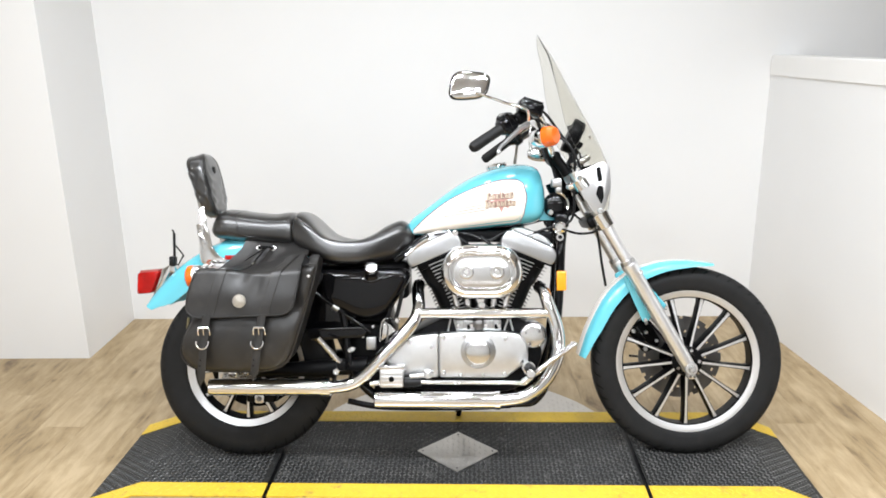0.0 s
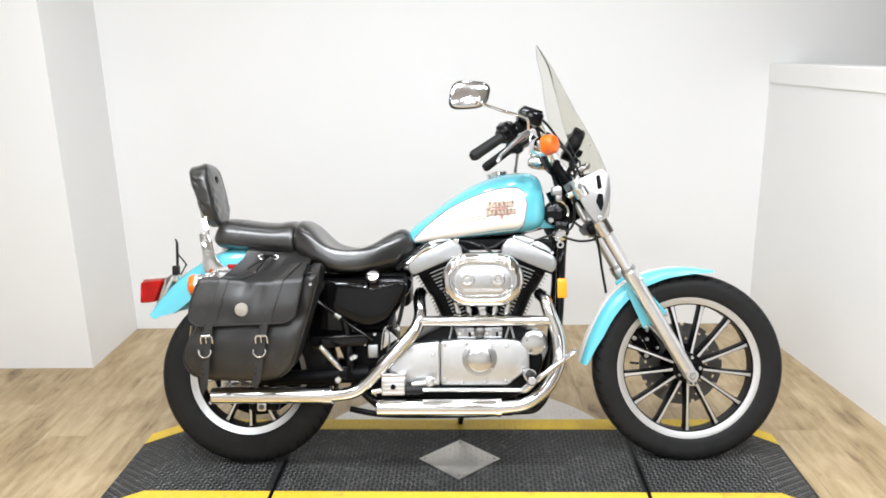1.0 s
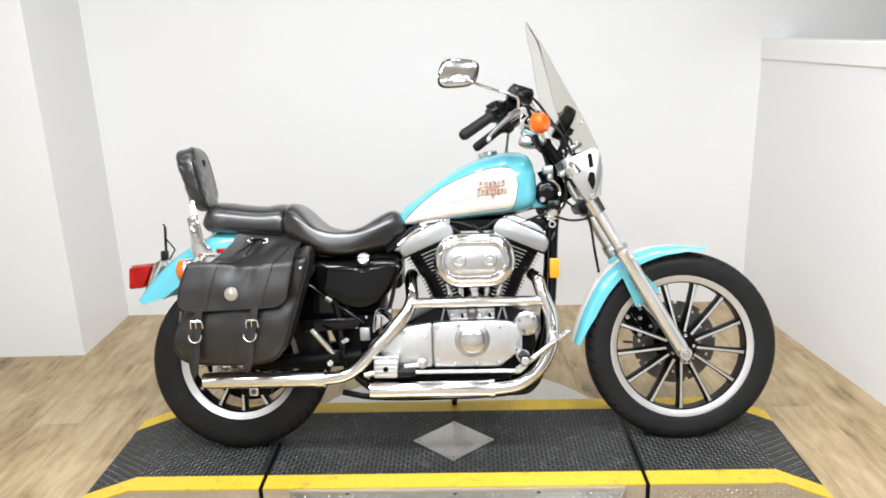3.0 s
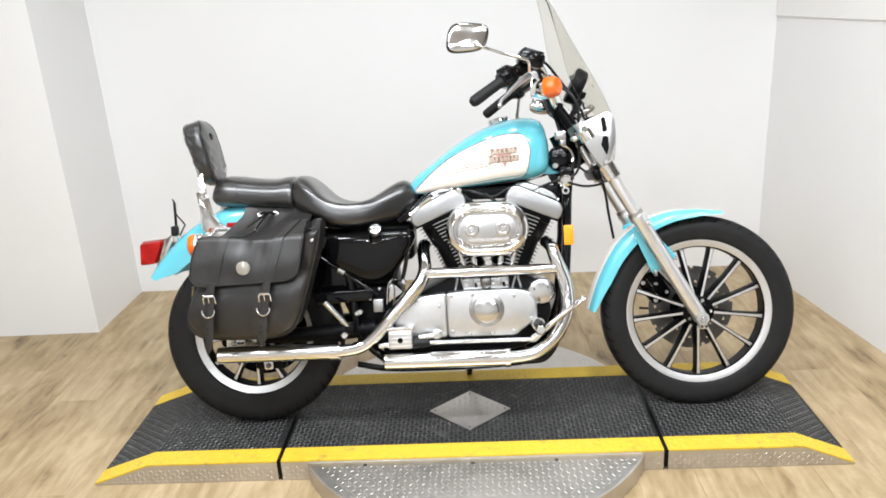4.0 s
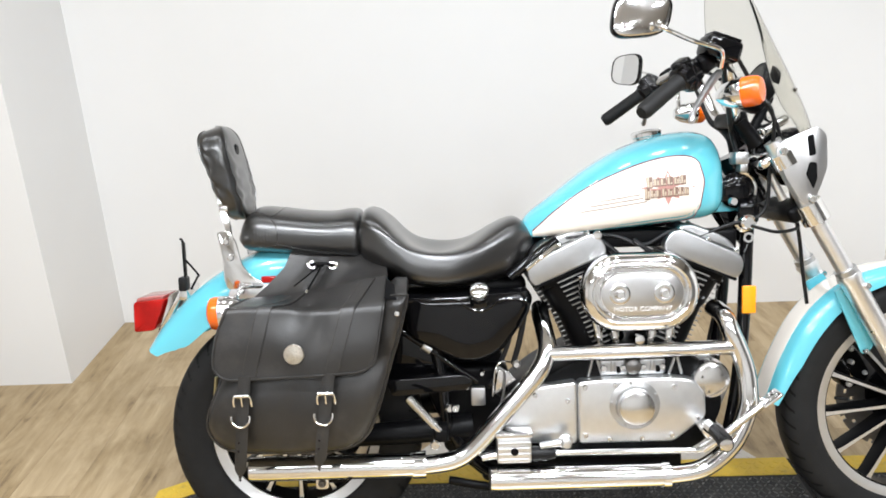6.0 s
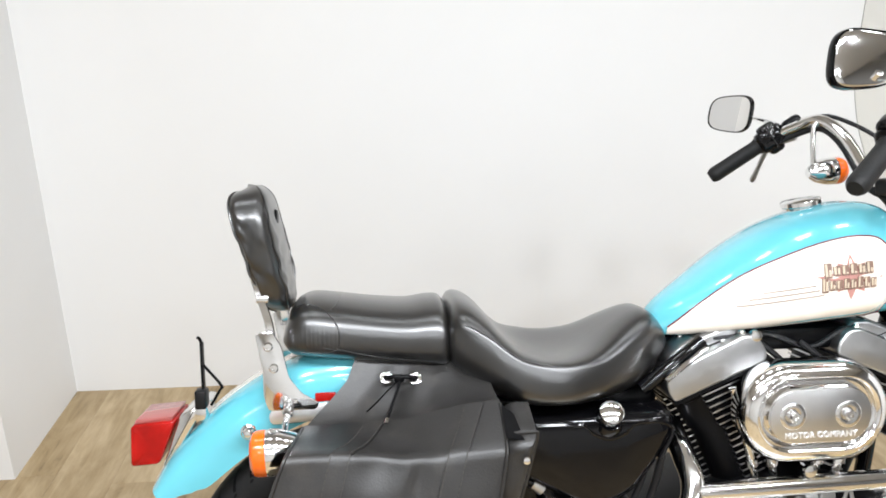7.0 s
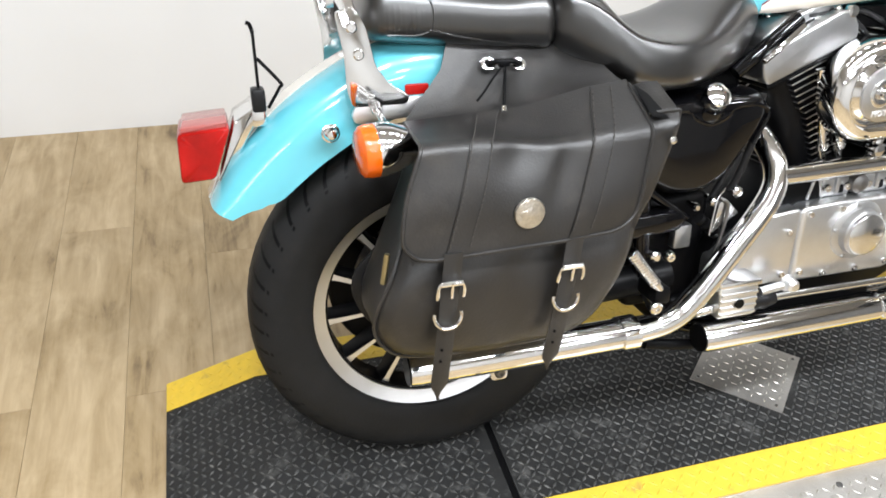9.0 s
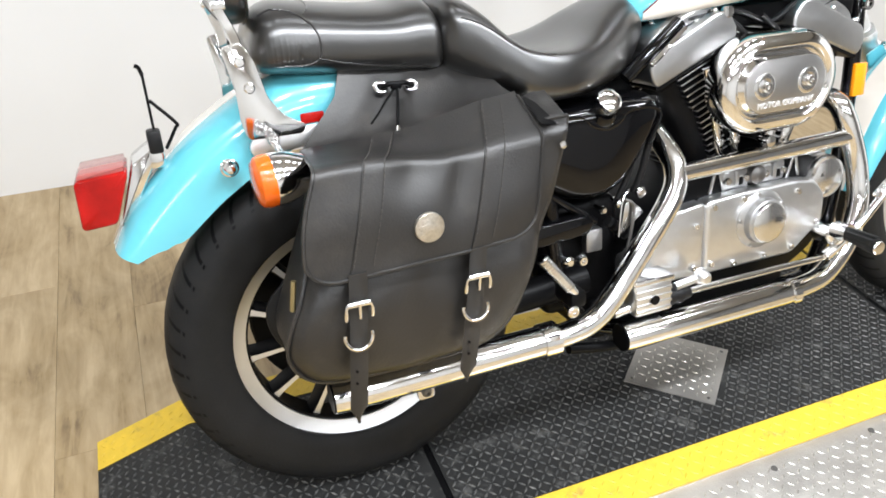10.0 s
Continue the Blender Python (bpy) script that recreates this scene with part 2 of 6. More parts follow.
def smooth_path(pts, per=6):
    p = [Vector(q) for q in pts]
    p = [p[0] * 2 - p[1]] + p + [p[-1] * 2 - p[-2]]
    out = []
    for i in range(1, len(p) - 2):
        a, b, c, d = p[i - 1:i + 3]
        for k in range(per):
            t = k / per
            out.append(0.5 * ((2 * b) + (c - a) * t + (2 * a - 5 * b + 4 * c - d) * t * t + (3 * b - a - 3 * c + d) * t ** 3))
    return out + [p[-2]]


def loft(rings, caps=True, closed=True):
    bm = bmesh.new()
    vs = [[bm.verts.new(q) for q in r] for r in rings]
    n = len(rings[0])
    for a, b in zip(vs, vs[1:]):
        for i in range(n if closed else n - 1):
            j = (i + 1) % n
            bm.faces.new((a[i], a[j], b[j], b[i]))
    if caps:
        bm.faces.new(vs[0])
        bm.faces.new(vs[-1][::-1])
    for f in bm.faces:
        f.smooth = len(f.verts) == 4
    return bm


def tube(pts, r, seg=12, per=6, smooth=True):
    """A round tube along a path; r is one radius or one for each given point."""
    given = len(pts)
    p = smooth_path(pts, per) if smooth and given > 2 else [Vector(q) for q in pts]
    rr = list(r) if isinstance(r, (list, tuple)) else [r] * given
    rads = np.interp(np.linspace(0, given - 1, len(p)), range(given), rr)
    rings, up = [], None
    for i, q in enumerate(p):
        d = (p[min(i + 1, len(p) - 1)] - p[max(i - 1, 0)]).normalized()
        if up is None:
            up = d.orthogonal().normalized()
        up = (up - d * up.dot(d)).normalized()
        side = d.cross(up)
        rings.append([q + (up * math.cos(a) + side * math.sin(a)) * rads[i] for a in (2 * math.pi * k / seg for k in range(seg))])
    return loft(rings)


def lathe(profile, seg=48, m=None, closed=False):
    """Profile of (radius, height) turned about the local z axis, then moved by m."""
    rings = []
    for k in range(seg):
        a = 2 * math.pi * k / seg
        rings.append([Vector((r * math.cos(a), r * math.sin(a), h)) for r, h in profile])
    bm = bmesh.new()
    vs = [[bm.verts.new(q) for q in r] for r in rings]
    n = len(profile)
    for k in range(seg):
        a, b = vs[k], vs[(k + 1) % seg]
        for i in range(n if closed else n - 1):
            j = (i + 1) % n
            bm.faces.new((a[i], b[i], b[j], a[j]))
    if not closed:
        for i in (0, n - 1):
            if profile[i][0] > 1e-6:
                bm.faces.new([vs[k][i] for k in range(seg)])
        bmesh.ops.remove_doubles(bm, verts=bm.verts, dist=1e-6)
    for f in bm.faces:
        f.smooth = len(f.verts) <= 4
    return moved(bm, m) if m is not None else bm


SIDE = pose(0, 0, 0, 90, 0, 0)  # local z becomes -y: towards the bike's right side


def side(x, y, z):
    return Matrix.Translation((x, y, z)) @ SIDE


def slab(outline, y0, y1, bevel=0.003, seg=2):
    """A plate with its outline in (x, z), from y0 to y1, with rounded edges."""
    bm = bmesh.new()
    f = bm.faces.new([bm.verts.new((x, y0, z)) for x, z in outline])
    r = bmesh.ops.extrude_face_region(bm, geom=[f])
    bmesh.ops.translate(bm, vec=(0, y1 - y0, 0), verts=[v for v in r["geom"] if isinstance(v, bmesh.types.BMVert)])
    if bevel:
        es = [e for e in bm.edges if abs(e.verts[0].co.y - e.verts[1].co.y) < 1e-6]
        bmesh.ops.bevel(bm, geom=es, offset=bevel, segments=seg, affect="EDGES", profile=0.5)
    bmesh.ops.recalc_face_normals(bm, faces=bm.faces)
    bm.normal_update()
    for f in bm.faces:
        f.smooth = abs(f.normal.y) < 0.999
    return bm


def rounded(outline, r=0.02, per=4):
    """The outline with its corners rounded."""
    out, n = [], len(outline)
    for i in range(n):
        a, b, c = (Vector(outline[(i + k) % n]) for k in (-1, 0, 1))
        ra = min(r, (a - b).length * 0.45, (c - b).length * 0.45)
        p, q = b + (a - b).normalized() * ra, b + (c - b).normalized() * ra
        for k in range(per + 1):
            t = k / per
            v = p * (1 - t) ** 2 + b * 2 * t * (1 - t) + q * t * t
            out.append((v.x, v.y))
    return out


def oval(cx, cz, rx, rz, n=3.0, seg=48):
    out = []
    for k in range(seg):
        a = 2 * math.pi * k / seg
        c, s = math.cos(a), math.sin(a)
        out.append((cx + rx * math.copysign(abs(c) ** (2 / n), c), cz + rz * math.copysign(abs(s) ** (2 / n), s)))
    return out


def stadium(cx, cz, rx, rz, seg=48):
    """Two half circles joined by straight sides."""
    out, h = [], rx - rz
    for k in range(seg):
        a = -math.pi / 2 + 2 * math.pi * (k + 0.5) / seg
        out.append((cx + (h if math.cos(a) > 0 else -h) + rz * math.cos(a), cz + rz * math.sin(a)))
    return out


def spline(xs, ys):
    """A smooth curve through the given points, as a function."""
    pts = smooth_path([(x, y, 0) for x, y in zip(xs, ys)], 8)
    px, py = [q.x for q in pts], [q.y for q in pts]
    return lambda x: float(np.interp(x, px, py))


def body_ring(x, hw, bot, top, split=0.4, nu=2.4, nl=4.0, seg=36, yc=0.0):
    """One cross-section of a soft body at x: rounder above, squarer below."""
    zc = bot + (top - bot) * split
    out = []
    for k in range(seg):
        a = 2 * math.pi * k / seg
        c, s = math.cos(a), math.sin(a)
        n, h = (nu, top - zc) if s >= 0 else (nl, zc - bot)
        out.append(Vector((x, yc + hw * math.copysign(abs(c) ** (2 / n), c), zc + h * math.copysign(abs(s) ** (2 / n), s))))
    return out


def gutter(crown, hw, depths, thick=0.004, n=3.0, lo=0.0, hi=math.pi, lift=0.0, seg=22):
    """A mudguard: an arched section swept along its crown (x, z); depths give the drop of its sides along the way."""
    path = smooth_path([(x, 0, z) for x, z in crown], 6)
    dep = np.interp(np.linspace(0, len(crown) - 1, len(path)), range(len(crown)), depths)
    outer, inner = [], []
    for i, q in enumerate(path):
        t = (path[min(i + 1, len(path) - 1)] - path[max(i - 1, 0)]).normalized()
        nrm = Vector((t.z, 0, -t.x))
        ro, ri = [], []
        for k in range(seg + 1):
            a = lo + (hi - lo) * k / seg
            c, s = math.cos(a), math.sin(a)
            u = -math.copysign(abs(c) ** (2 / n), c)
            d = dep[i] * (1 - abs(s) ** (2 / n))
            ro.append(q + Vector((0, u * (hw + lift), 0)) + nrm * (d - lift))
            ri.append(q + Vector((0, u * (hw + lift - thick), 0)) + nrm * (d - lift + thick * abs(s)))
        outer.append(ro)
        inner.append(ri)
    return loft([o + i[::-1] for o, i in zip(outer, inner)])


# ---- room ----
def structure(name, bm, material, label, category):
    return tagged(part(name, bm, material, None, label), label, category, kind="structure")


def prism(corners, z0, z1):
    bm = bmesh.new()
    f = bm.faces.new([bm.verts.new((x, y, z0)) for x, y in corners])
    r = bmesh.ops.extrude_face_region(bm, geom=[f])
    bmesh.ops.translate(bm, vec=(0, 0, z1 - z0), verts=[v for v in r["geom"] if isinstance(v, bmesh.types.BMVert)])
    return bm


BACK, CEIL = 1.485, 2.8
structure("wall_back", prism([(-1.85, BACK), (3.4, BACK), (3.4, BACK + 0.12), (-1.85, BACK + 0.12)], -0.02, CEIL), WALL,
          "plain white painted back wall of the photo bay", "wall")
structure("wall_pier", prism([(-4.4, 0.965), (-1.845, 0.965), (-1.85, BACK + 0.12), (-4.4, BACK + 0.12)], -0.02, CEIL), WALL,
          "white painted wall pier that juts out beside the bay", "wall")
RW = [(1.485, BACK), (1.615, 0.30), (1.697, -0.60)]
half = prism([RW[0], (1.605, BACK), (1.735, 0.30), (1.817, -0.60), RW[2], RW[1]], -0.02, 1.33)
structure("wall_half", half, WALL, "white painted half-height side wall with a capped top", "wall")
capm = prism([(1.477, BACK - 0.001), (1.613, BACK - 0.001), (1.743, 0.30), (1.825, -0.61), (1.689, -0.61), (1.607, 0.30)], 1.262, 1.362)
bmesh.ops.bevel(capm, geom=capm.edges[:], offset=0.006, segments=2, affect="EDGES")
structure("trim_wall_cap", capm, TRIM, "white wooden cap along the top of the half wall", "trim")
# painted dark so that the right side reflects as an unlit room
structure("wall_far_side", prism([(3.4, -4.6), (3.52, -4.6), (3.52, BACK + 0.12), (3.4, BACK + 0.12)], -0.02, CEIL), FARDIM,
          "far wall beyond the half wall, darkened to stand in for dim surroundings", "wall")
structure("wall_left", prism([(-4.52, -4.6), (-4.4, -4.6), (-4.4, 0.965), (-4.52, 0.965)], -0.02, CEIL), WALL,
          "plain white painted side wall", "wall")
# unseen wall behind the camera, added as a pale surface to reflect
structure("wall_front", prism([(-4.52, -4.72), (3.52, -4.72), (3.52, -4.6), (-4.52, -4.6)], -0.02, CEIL), SHOPWALL,
          "unseen pale wall opposite the bay, added to close the room and bounce light", "wall")
# unseen ceiling, added to close the room and set the bounce from above
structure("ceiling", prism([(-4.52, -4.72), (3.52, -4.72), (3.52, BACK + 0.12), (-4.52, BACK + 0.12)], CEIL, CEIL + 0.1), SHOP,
          "unseen ceiling that closes the room, its grey set for overhead bounce", "ceiling")
floor = structure("floor", prism([(-4.52, -4.72), (3.52, -4.72), (3.52, BACK + 0.12), (-4.52, BACK + 0.12)], -0.12, -0.003), GROUT,
                  "light oak vinyl plank floor with darker grain", "floor")


# ---- display platform ----
PX, PY, PZ = -0.058, 0.018, 0.0715
SEAM_L, SEAM_R = -0.671, 0.554
KNEE_L, KNEE_R, TIP_L, TIP_R = -1.10, 0.975, -1.285, 1.135
Y_OUT, Y_IN, Y_FIN, Y_FOUT = -0.269, -0.196, 0.215, 0.292
TIPZ = 0.008


def deck_z(x):
    return float(np.interp(x, [TIP_L, KNEE_L, KNEE_R, TIP_R], [TIPZ, PZ, PZ, TIPZ]))


def deck_strip(x0, x1, y0, y1, lift, thick):
    """A sheet that follows the top of the platform from x0 to x1."""
    xs = [x0] + [k for k in (KNEE_L, KNEE_R) if x0 < k < x1] + [x1]
    return loft([[Vector((x, y0, deck_z(x) + lift)), Vector((x, y1, deck_z(x) + lift)),
                  Vector((x, y1, deck_z(x) + lift - thick)), Vector((x, y0, deck_z(x) + lift - thick))] for x in xs])


def deck_body(x0, x1):
    xs = [x0] + [k for k in (KNEE_L, KNEE_R) if x0 < k < x1] + [x1]
    return loft([[Vector((x, Y_OUT, deck_z(x) - 0.004)), Vector((x, Y_FOUT, deck_z(x) - 0.004)),
                  Vector((x, Y_FOUT, 0.0005)), Vector((x, Y_OUT, 0.0005))] for x in xs])


platform = tagged(new("display_platform"), "low steel motorcycle platform with black tread mat, yellow edges and ramps", "platform")
platform.matrix_world = pose(PX, PY, 0, 0, 0, -0.6)


def pl(name, bm, material, label="", parent=None):
    moved(bm, Matrix.Translation((-PX, -PY, 0)))
    return part(name, bm, material, parent or platform, label)


def lug_mesh(spots, size=(0.022, 0.0062, 0.0022)):
    """Raised lens-shaped tread bars at (x, y, z, turn)."""
    verts, faces = [], []
    l, w, h = size
    for x, y, z, a in spots:
        c, s = math.cos(a), math.sin(a)
        k = len(verts)
        for px, py, pz in ((-l / 2, 0, 0), (0, -w / 2, 0), (l / 2, 0, 0), (0, w / 2, 0), (-l / 4, 0, h), (l / 4, 0, h)):
            verts.append((x + px * c - py * s - PX, y + px * s + py * c - PY, z + pz))
        faces += [(k, k + 1, k + 4), (k + 1, k + 5, k + 4), (k + 1, k + 2, k + 5), (k + 2, k + 3, k + 5), (k + 3, k + 4, k + 5), (k + 3, k, k + 4)]
    bm = bmesh.new()
    vs = [bm.verts.new(v) for v in verts]
    for f in faces:
        bm.faces.new([vs[i] for i in f])
    return bm


def stuff(ob):
    return tagged(ob, kind="stuff")


def lug_grid(x0, x1, y0, y1, pitch, lift, keep=lambda x, y: True, zf=deck_z):
    out = []
    for i in range(int((x1 - x0) / pitch)):
        for j in range(int((y1 - y0) / pitch)):
            x, y = x0 + (i + 0.5) * pitch, y0 + (j + 0.5) * pitch
            if keep(x, y):
                out.append((x, y, zf(x) + lift, math.radians(45 if (i + j) % 2 else -45)))
    return out


# round turntable under the middle section
DX, DY, DR = -0.045, 0.006, 0.60
disc_ob = pl("turntable_disc", lathe([(0, 0.0005), (DR, 0.0005), (DR, PZ - 0.012), (DR - 0.004, PZ - 0.008), (0, PZ - 0.008)], 96, Matrix.Translation((DX, DY, 0))), PLATE,
             "round bare steel diamond-plate turntable")
seg = [s for s in lug_grid(DX - DR, DX + DR, DY - DR, DY + DR, 0.019, -0.008,
                           lambda x, y: (x - DX) ** 2 + (y - DY) ** 2 < (DR - 0.02) ** 2 and not (Y_OUT - 0.012 < y < Y_FOUT + 0.012), lambda x: PZ)]
stuff(part("tread_relief", lug_mesh(seg, (0.0150, 0.0046, 0.0013)), PLATE, disc_ob))
GAP = 0.007
# dark fillers in the joints stand in for the shade of open gaps
for sx in (SEAM_L, SEAM_R):
    pl("seam_strip", rbox((sx, (Y_OUT + Y_FOUT) / 2, PZ - 0.031), (0.0136, Y_FOUT - Y_OUT - 0.002, 0.058), 0.001, 1), SATIN, "dark filler that stands in for the shaded gap")
for nm, x0, x1 in (("ramp", TIP_L, SEAM_L - GAP), ("centre_deck", SEAM_L + GAP, SEAM_R - GAP), ("ramp", SEAM_R + GAP, TIP_R)):
    deck = pl(nm, deck_body(x0, x1), PLATE, "bare diamond-plate side skirt under a black mat")
    keep = (lambda x, y: abs(x - PX) / 0.142 + abs(y - DY) / 0.130 > 1.06) if nm == "centre_deck" else (lambda x, y: True)
    pl("tread_mat", deck_strip(x0, x1, Y_IN, Y_FIN, 0.0, 0.0045), MAT, "worn black rubber tread mat", deck)
    stuff(part("tread_relief", lug_mesh(lug_grid(x0 + 0.004, x1 - 0.004, Y_IN, Y_FIN, 0.0150, 0.0, keep), (0.0165, 0.0050, 0.0022)), MATLUG, deck))
    for ya, yb in ((Y_OUT, Y_IN), (Y_FIN, Y_FOUT)):
        pl("edge_stripe", deck_strip(x0, x1, ya, yb, 0.0015, 0.006), YELLOW, "yellow painted safety edge", deck)
    stuff(part("stripe_relief", lug_mesh(lug_grid(x0 + 0.004, x1 - 0.004, Y_OUT + 0.004, Y_IN, 0.0200, 0.0015) + lug_grid(x0 + 0.004, x1 - 0.004, Y_FIN + 0.004, Y_FOUT, 0.0200, 0.0015),
                                       (0.019, 0.006, 0.0012)), YELLOW, deck))
    # upright lugs on the skirt that faces the open floor
    spots = []
    n = int((x1 - x0) / 0.0145)
    for i in range(n):
        for j in range(4):
            x, z = x0 + (i + 0.5) * 0.0145, 0.0095 + j * 0.0125
            if z < deck_z(x) - 0.010 and x < x1 - 0.008:
                spots.append((x, z, 45 if (i + j) % 2 else -45))
    sk = bmesh.new()
    for x, z, a in spots:
        m = Matrix.Translation((x - PX, Y_OUT - PY, z)) @ Matrix.Rotation(math.radians(90), 4, "X") @ Matrix.Rotation(math.radians(a), 4, "Z")
        vs = [sk.verts.new(m @ Vector(q)) for q in ((-0.0066, 0, 0), (0, -0.0021, 0), (0.0066, 0, 0), (0, 0.0021, 0), (-0.0032, 0, 0.0012), (0.0032, 0, 0.0012))]
        for f in ((0, 1, 4), (1, 5, 4), (1, 2, 5), (2, 3, 5), (3, 4, 5), (3, 0, 4)):
            sk.faces.new([vs[i] for i in f])
    stuff(part("skirt_relief", sk, PLATE, deck))
dia = prism([(PX - 0.142, DY), (PX, DY - 0.130), (PX + 0.142, DY), (PX, DY + 0.130)], PZ - 0.003, PZ + 0.0022)
inset = pl("diamond_inset", dia, PLATE, "bare steel diamond-shaped inset plate")
stuff(part("inset_relief", lug_mesh(lug_grid(PX - 0.14, PX + 0.14, DY - 0.12, DY + 0.13, 0.019, 0.0022, lambda x, y: abs(x - PX) / 0.142 + abs(y - DY) / 0.130 < 0.90), (0.0150, 0.0046, 0.0014)), PLATE, inset))
for dx, dy in ((-0.122, 0), (0.122, 0), (0, 0.110), (0, -0.110)):
    pl("rivet", lathe([(0, 0), (0.004, 0), (0.003, 0.0018), (0, 0.0024)], 12, Matrix.Translation((PX + dx, DY + dy, PZ + 0.002))), STEELDARK, "", inset)
for bx, by in ((-0.39, -0.290), (-0.05, -0.297), (0.21, -0.292)):
    pl("bolt", lathe([(0, 0), (0.007, 0), (0.006, 0.002), (0, 0.003)], 14, Matrix.Translation((bx, by, PZ - 0.008))), STEELDARK, "", disc_ob)


# ---- motorcycle ----
LEAN = 14.0
bike = tagged(new("motorcycle"), "turquoise and cream cruiser motorcycle leaning on its stand on the platform", "motorcycle")
bike.matrix_world = pose(0, 0.02, 0.075, -LEAN)


def bp(name, bm, material, parent=None, label="", sharp=38):
    return part(name, bm, material, parent or bike, label, sharp)


def bolt(x, y, z, r=0.007, h=0.006, parent=None, m=None, material=None):
    return bp("bolt", lathe([(0, 0), (r, 0), (r, h * 0.6), (r * 0.75, h), (r * 0.4, h), (r * 0.35, h * 0.6), (0, h * 0.6)], 12, m or side(x, y, z)), material or CHROME, parent)


# wheels
def drilled_disc(r, thick=0.005, n=72):
    """A brake disc with slanting rows of holes right through it."""
    radii = [r * f for f in (0.48, 0.60, 0.655, 0.71, 0.765, 0.82, 0.875, 0.93, 1.0)]
    bm = bmesh.new()
    grid = [[bm.verts.new((q * math.cos(2 * math.pi * k / n), q * math.sin(2 * math.pi * k / n), 0)) for k in range(n)] for q in radii]
    for i in range(len(radii) - 1):
        for k in range(n):
            if (i % 2 == 1) and (k + i) % 8 == 0:
                continue
            bm.faces.new((grid[i][k], grid[i + 1][k], grid[i + 1][(k + 1) % n], grid[i][(k + 1) % n]))
    ex = bmesh.ops.extrude_face_region(bm, geom=bm.faces[:])
    bmesh.ops.translate(bm, vec=(0, 0, thick), verts=[v for v in ex["geom"] if isinstance(v, bmesh.types.BMVert)])
    bmesh.ops.recalc_face_normals(bm, faces=bm.faces)
    return bm


def wheel(name, x, z, tyre_r, rim_r, tyre_w, label, disc_side, disc_r, hub_r, y=0.0):
    base = side(x, y, z)
    hw = tyre_w / 2
    ri = rim_r - 0.034
    rim = bp(name, lathe([(ri, -0.030), (ri + 0.012, -0.034), (rim_r - 0.004, -hw * 0.72), (rim_r, -hw * 0.70), (rim_r, hw * 0.70), (rim_r - 0.004, hw * 0.72),
                          (ri + 0.012, 0.034), (ri, 0.030)], 96, base, closed=True), RIM, None, label)
    prof = []
    for k in range(25):
        a = math.pi * (k / 24)
        c, s = math.cos(a), math.sin(a)
        rr = rim_r - 0.006 + (tyre_r - rim_r + 0.006) * abs(s) ** 0.78
        prof.append((rr, hw * math.copysign(abs(c) ** 0.62, c) * (0.84 + 0.16 * min(1, 2.4 * s))))
    bp("tyre", lathe([(rim_r - 0.012, hw * 0.74)] + prof + [(rim_r - 0.012, -hw * 0.74)], 128, base, closed=True), RUBBER, rim, "black road tyre with worn tread")
    # slanted grooves: dark strips laid on the shoulder stand in for their shade
    gv = bmesh.new()
    n = 46
    for k in range(n):
        for sgn in (-1, 1):
            a = 2 * math.pi * (k + (0.5 if sgn > 0 else 0)) / n
            pts = []
            for q in range(5):
                f = q / 4
                ang = math.acos(max(-1, min(1, sgn * (0.15 + 0.62 * f))))
                s = math.sin(ang)
                rr = rim_r - 0.006 + (tyre_r - rim_r + 0.006) * abs(s) ** 0.78
                c = math.cos(ang)
                h = hw * math.copysign(abs(c) ** 0.62, c) * (0.84 + 0.16 * min(1, 2.4 * s))
                b = a + 0.10 * f
                pts.append((rr, h, b))
            ring = []
            for rr, h, b in pts:
                w = 0.0035 / tyre_r
                ring.append([base @ Vector(((rr + 0.0006) * math.cos(b + e), (rr + 0.0006) * math.sin(b + e), h)) for e in (-w, w)])
            vs = [[gv.verts.new(q) for q in r] for r in ring]
            for r0, r1 in zip(vs, vs[1:]):
                gv.faces.new((r0[0], r0[1], r1[1], r1[0]))
    stuff(bp("tread_cut", gv, SATIN, rim, "dark strips that stand in for the shaded grooves"))
    bp("hub", lathe([(0, -0.06), (hub_r * 0.55, -0.06), (hub_r * 0.6, -0.036), (hub_r, -0.03), (hub_r, 0.03), (hub_r * 0.6, 0.036), (hub_r * 0.55, 0.06), (0, 0.06)], 40, base), SATIN, rim, "black painted hub")
    bp("rim_well", lathe([(ri - 0.004, -0.026), (ri + 0.004, -0.026), (ri + 0.004, 0.026), (ri - 0.004, 0.026)], 96, base, closed=True), SATIN, rim, "black painted inner rim")
    # one spoke: black web with a polished face
    l0, l1 = hub_r * 0.85, ri
    sb = bmesh.new()
    rows = []
    for f in (0.0, 0.12, 0.5, 0.9, 1.0):
        r = l0 + (l1 - l0) * f
        w = 0.0085 - 0.0025 * math.sin(math.pi * min(1, f * 1.1)) + (0.004 if f == 1.0 else 0)
        d = 0.026 - 0.008 * f
        rows.append([Vector((r, w, -d)), Vector((r, w, d - 0.006)), Vector((r, w * 0.55, d)), Vector((r, -w * 0.55, d)), Vector((r, -w, d - 0.006)), Vector((r, -w, -d))])
    sb.free()
    sb = loft(rows)
    bmesh.ops.recalc_face_normals(sb, faces=sb.faces)
    for f in sb.faces:
        f.material_index = 1 if f.normal.z > 0.85 else 0
    first = bp("spoke", moved(sb, Matrix.Identity(4)), [SATIN, RIM], rim, "", 30)
    first.matrix_basis = base @ Matrix.Rotation(math.radians(-7.3), 4, "Z")
    for k in range(1, 13):
        again(first, base @ Matrix.Rotation(math.radians(-7.3) + 2 * math.pi * k / 13, 4, "Z"))
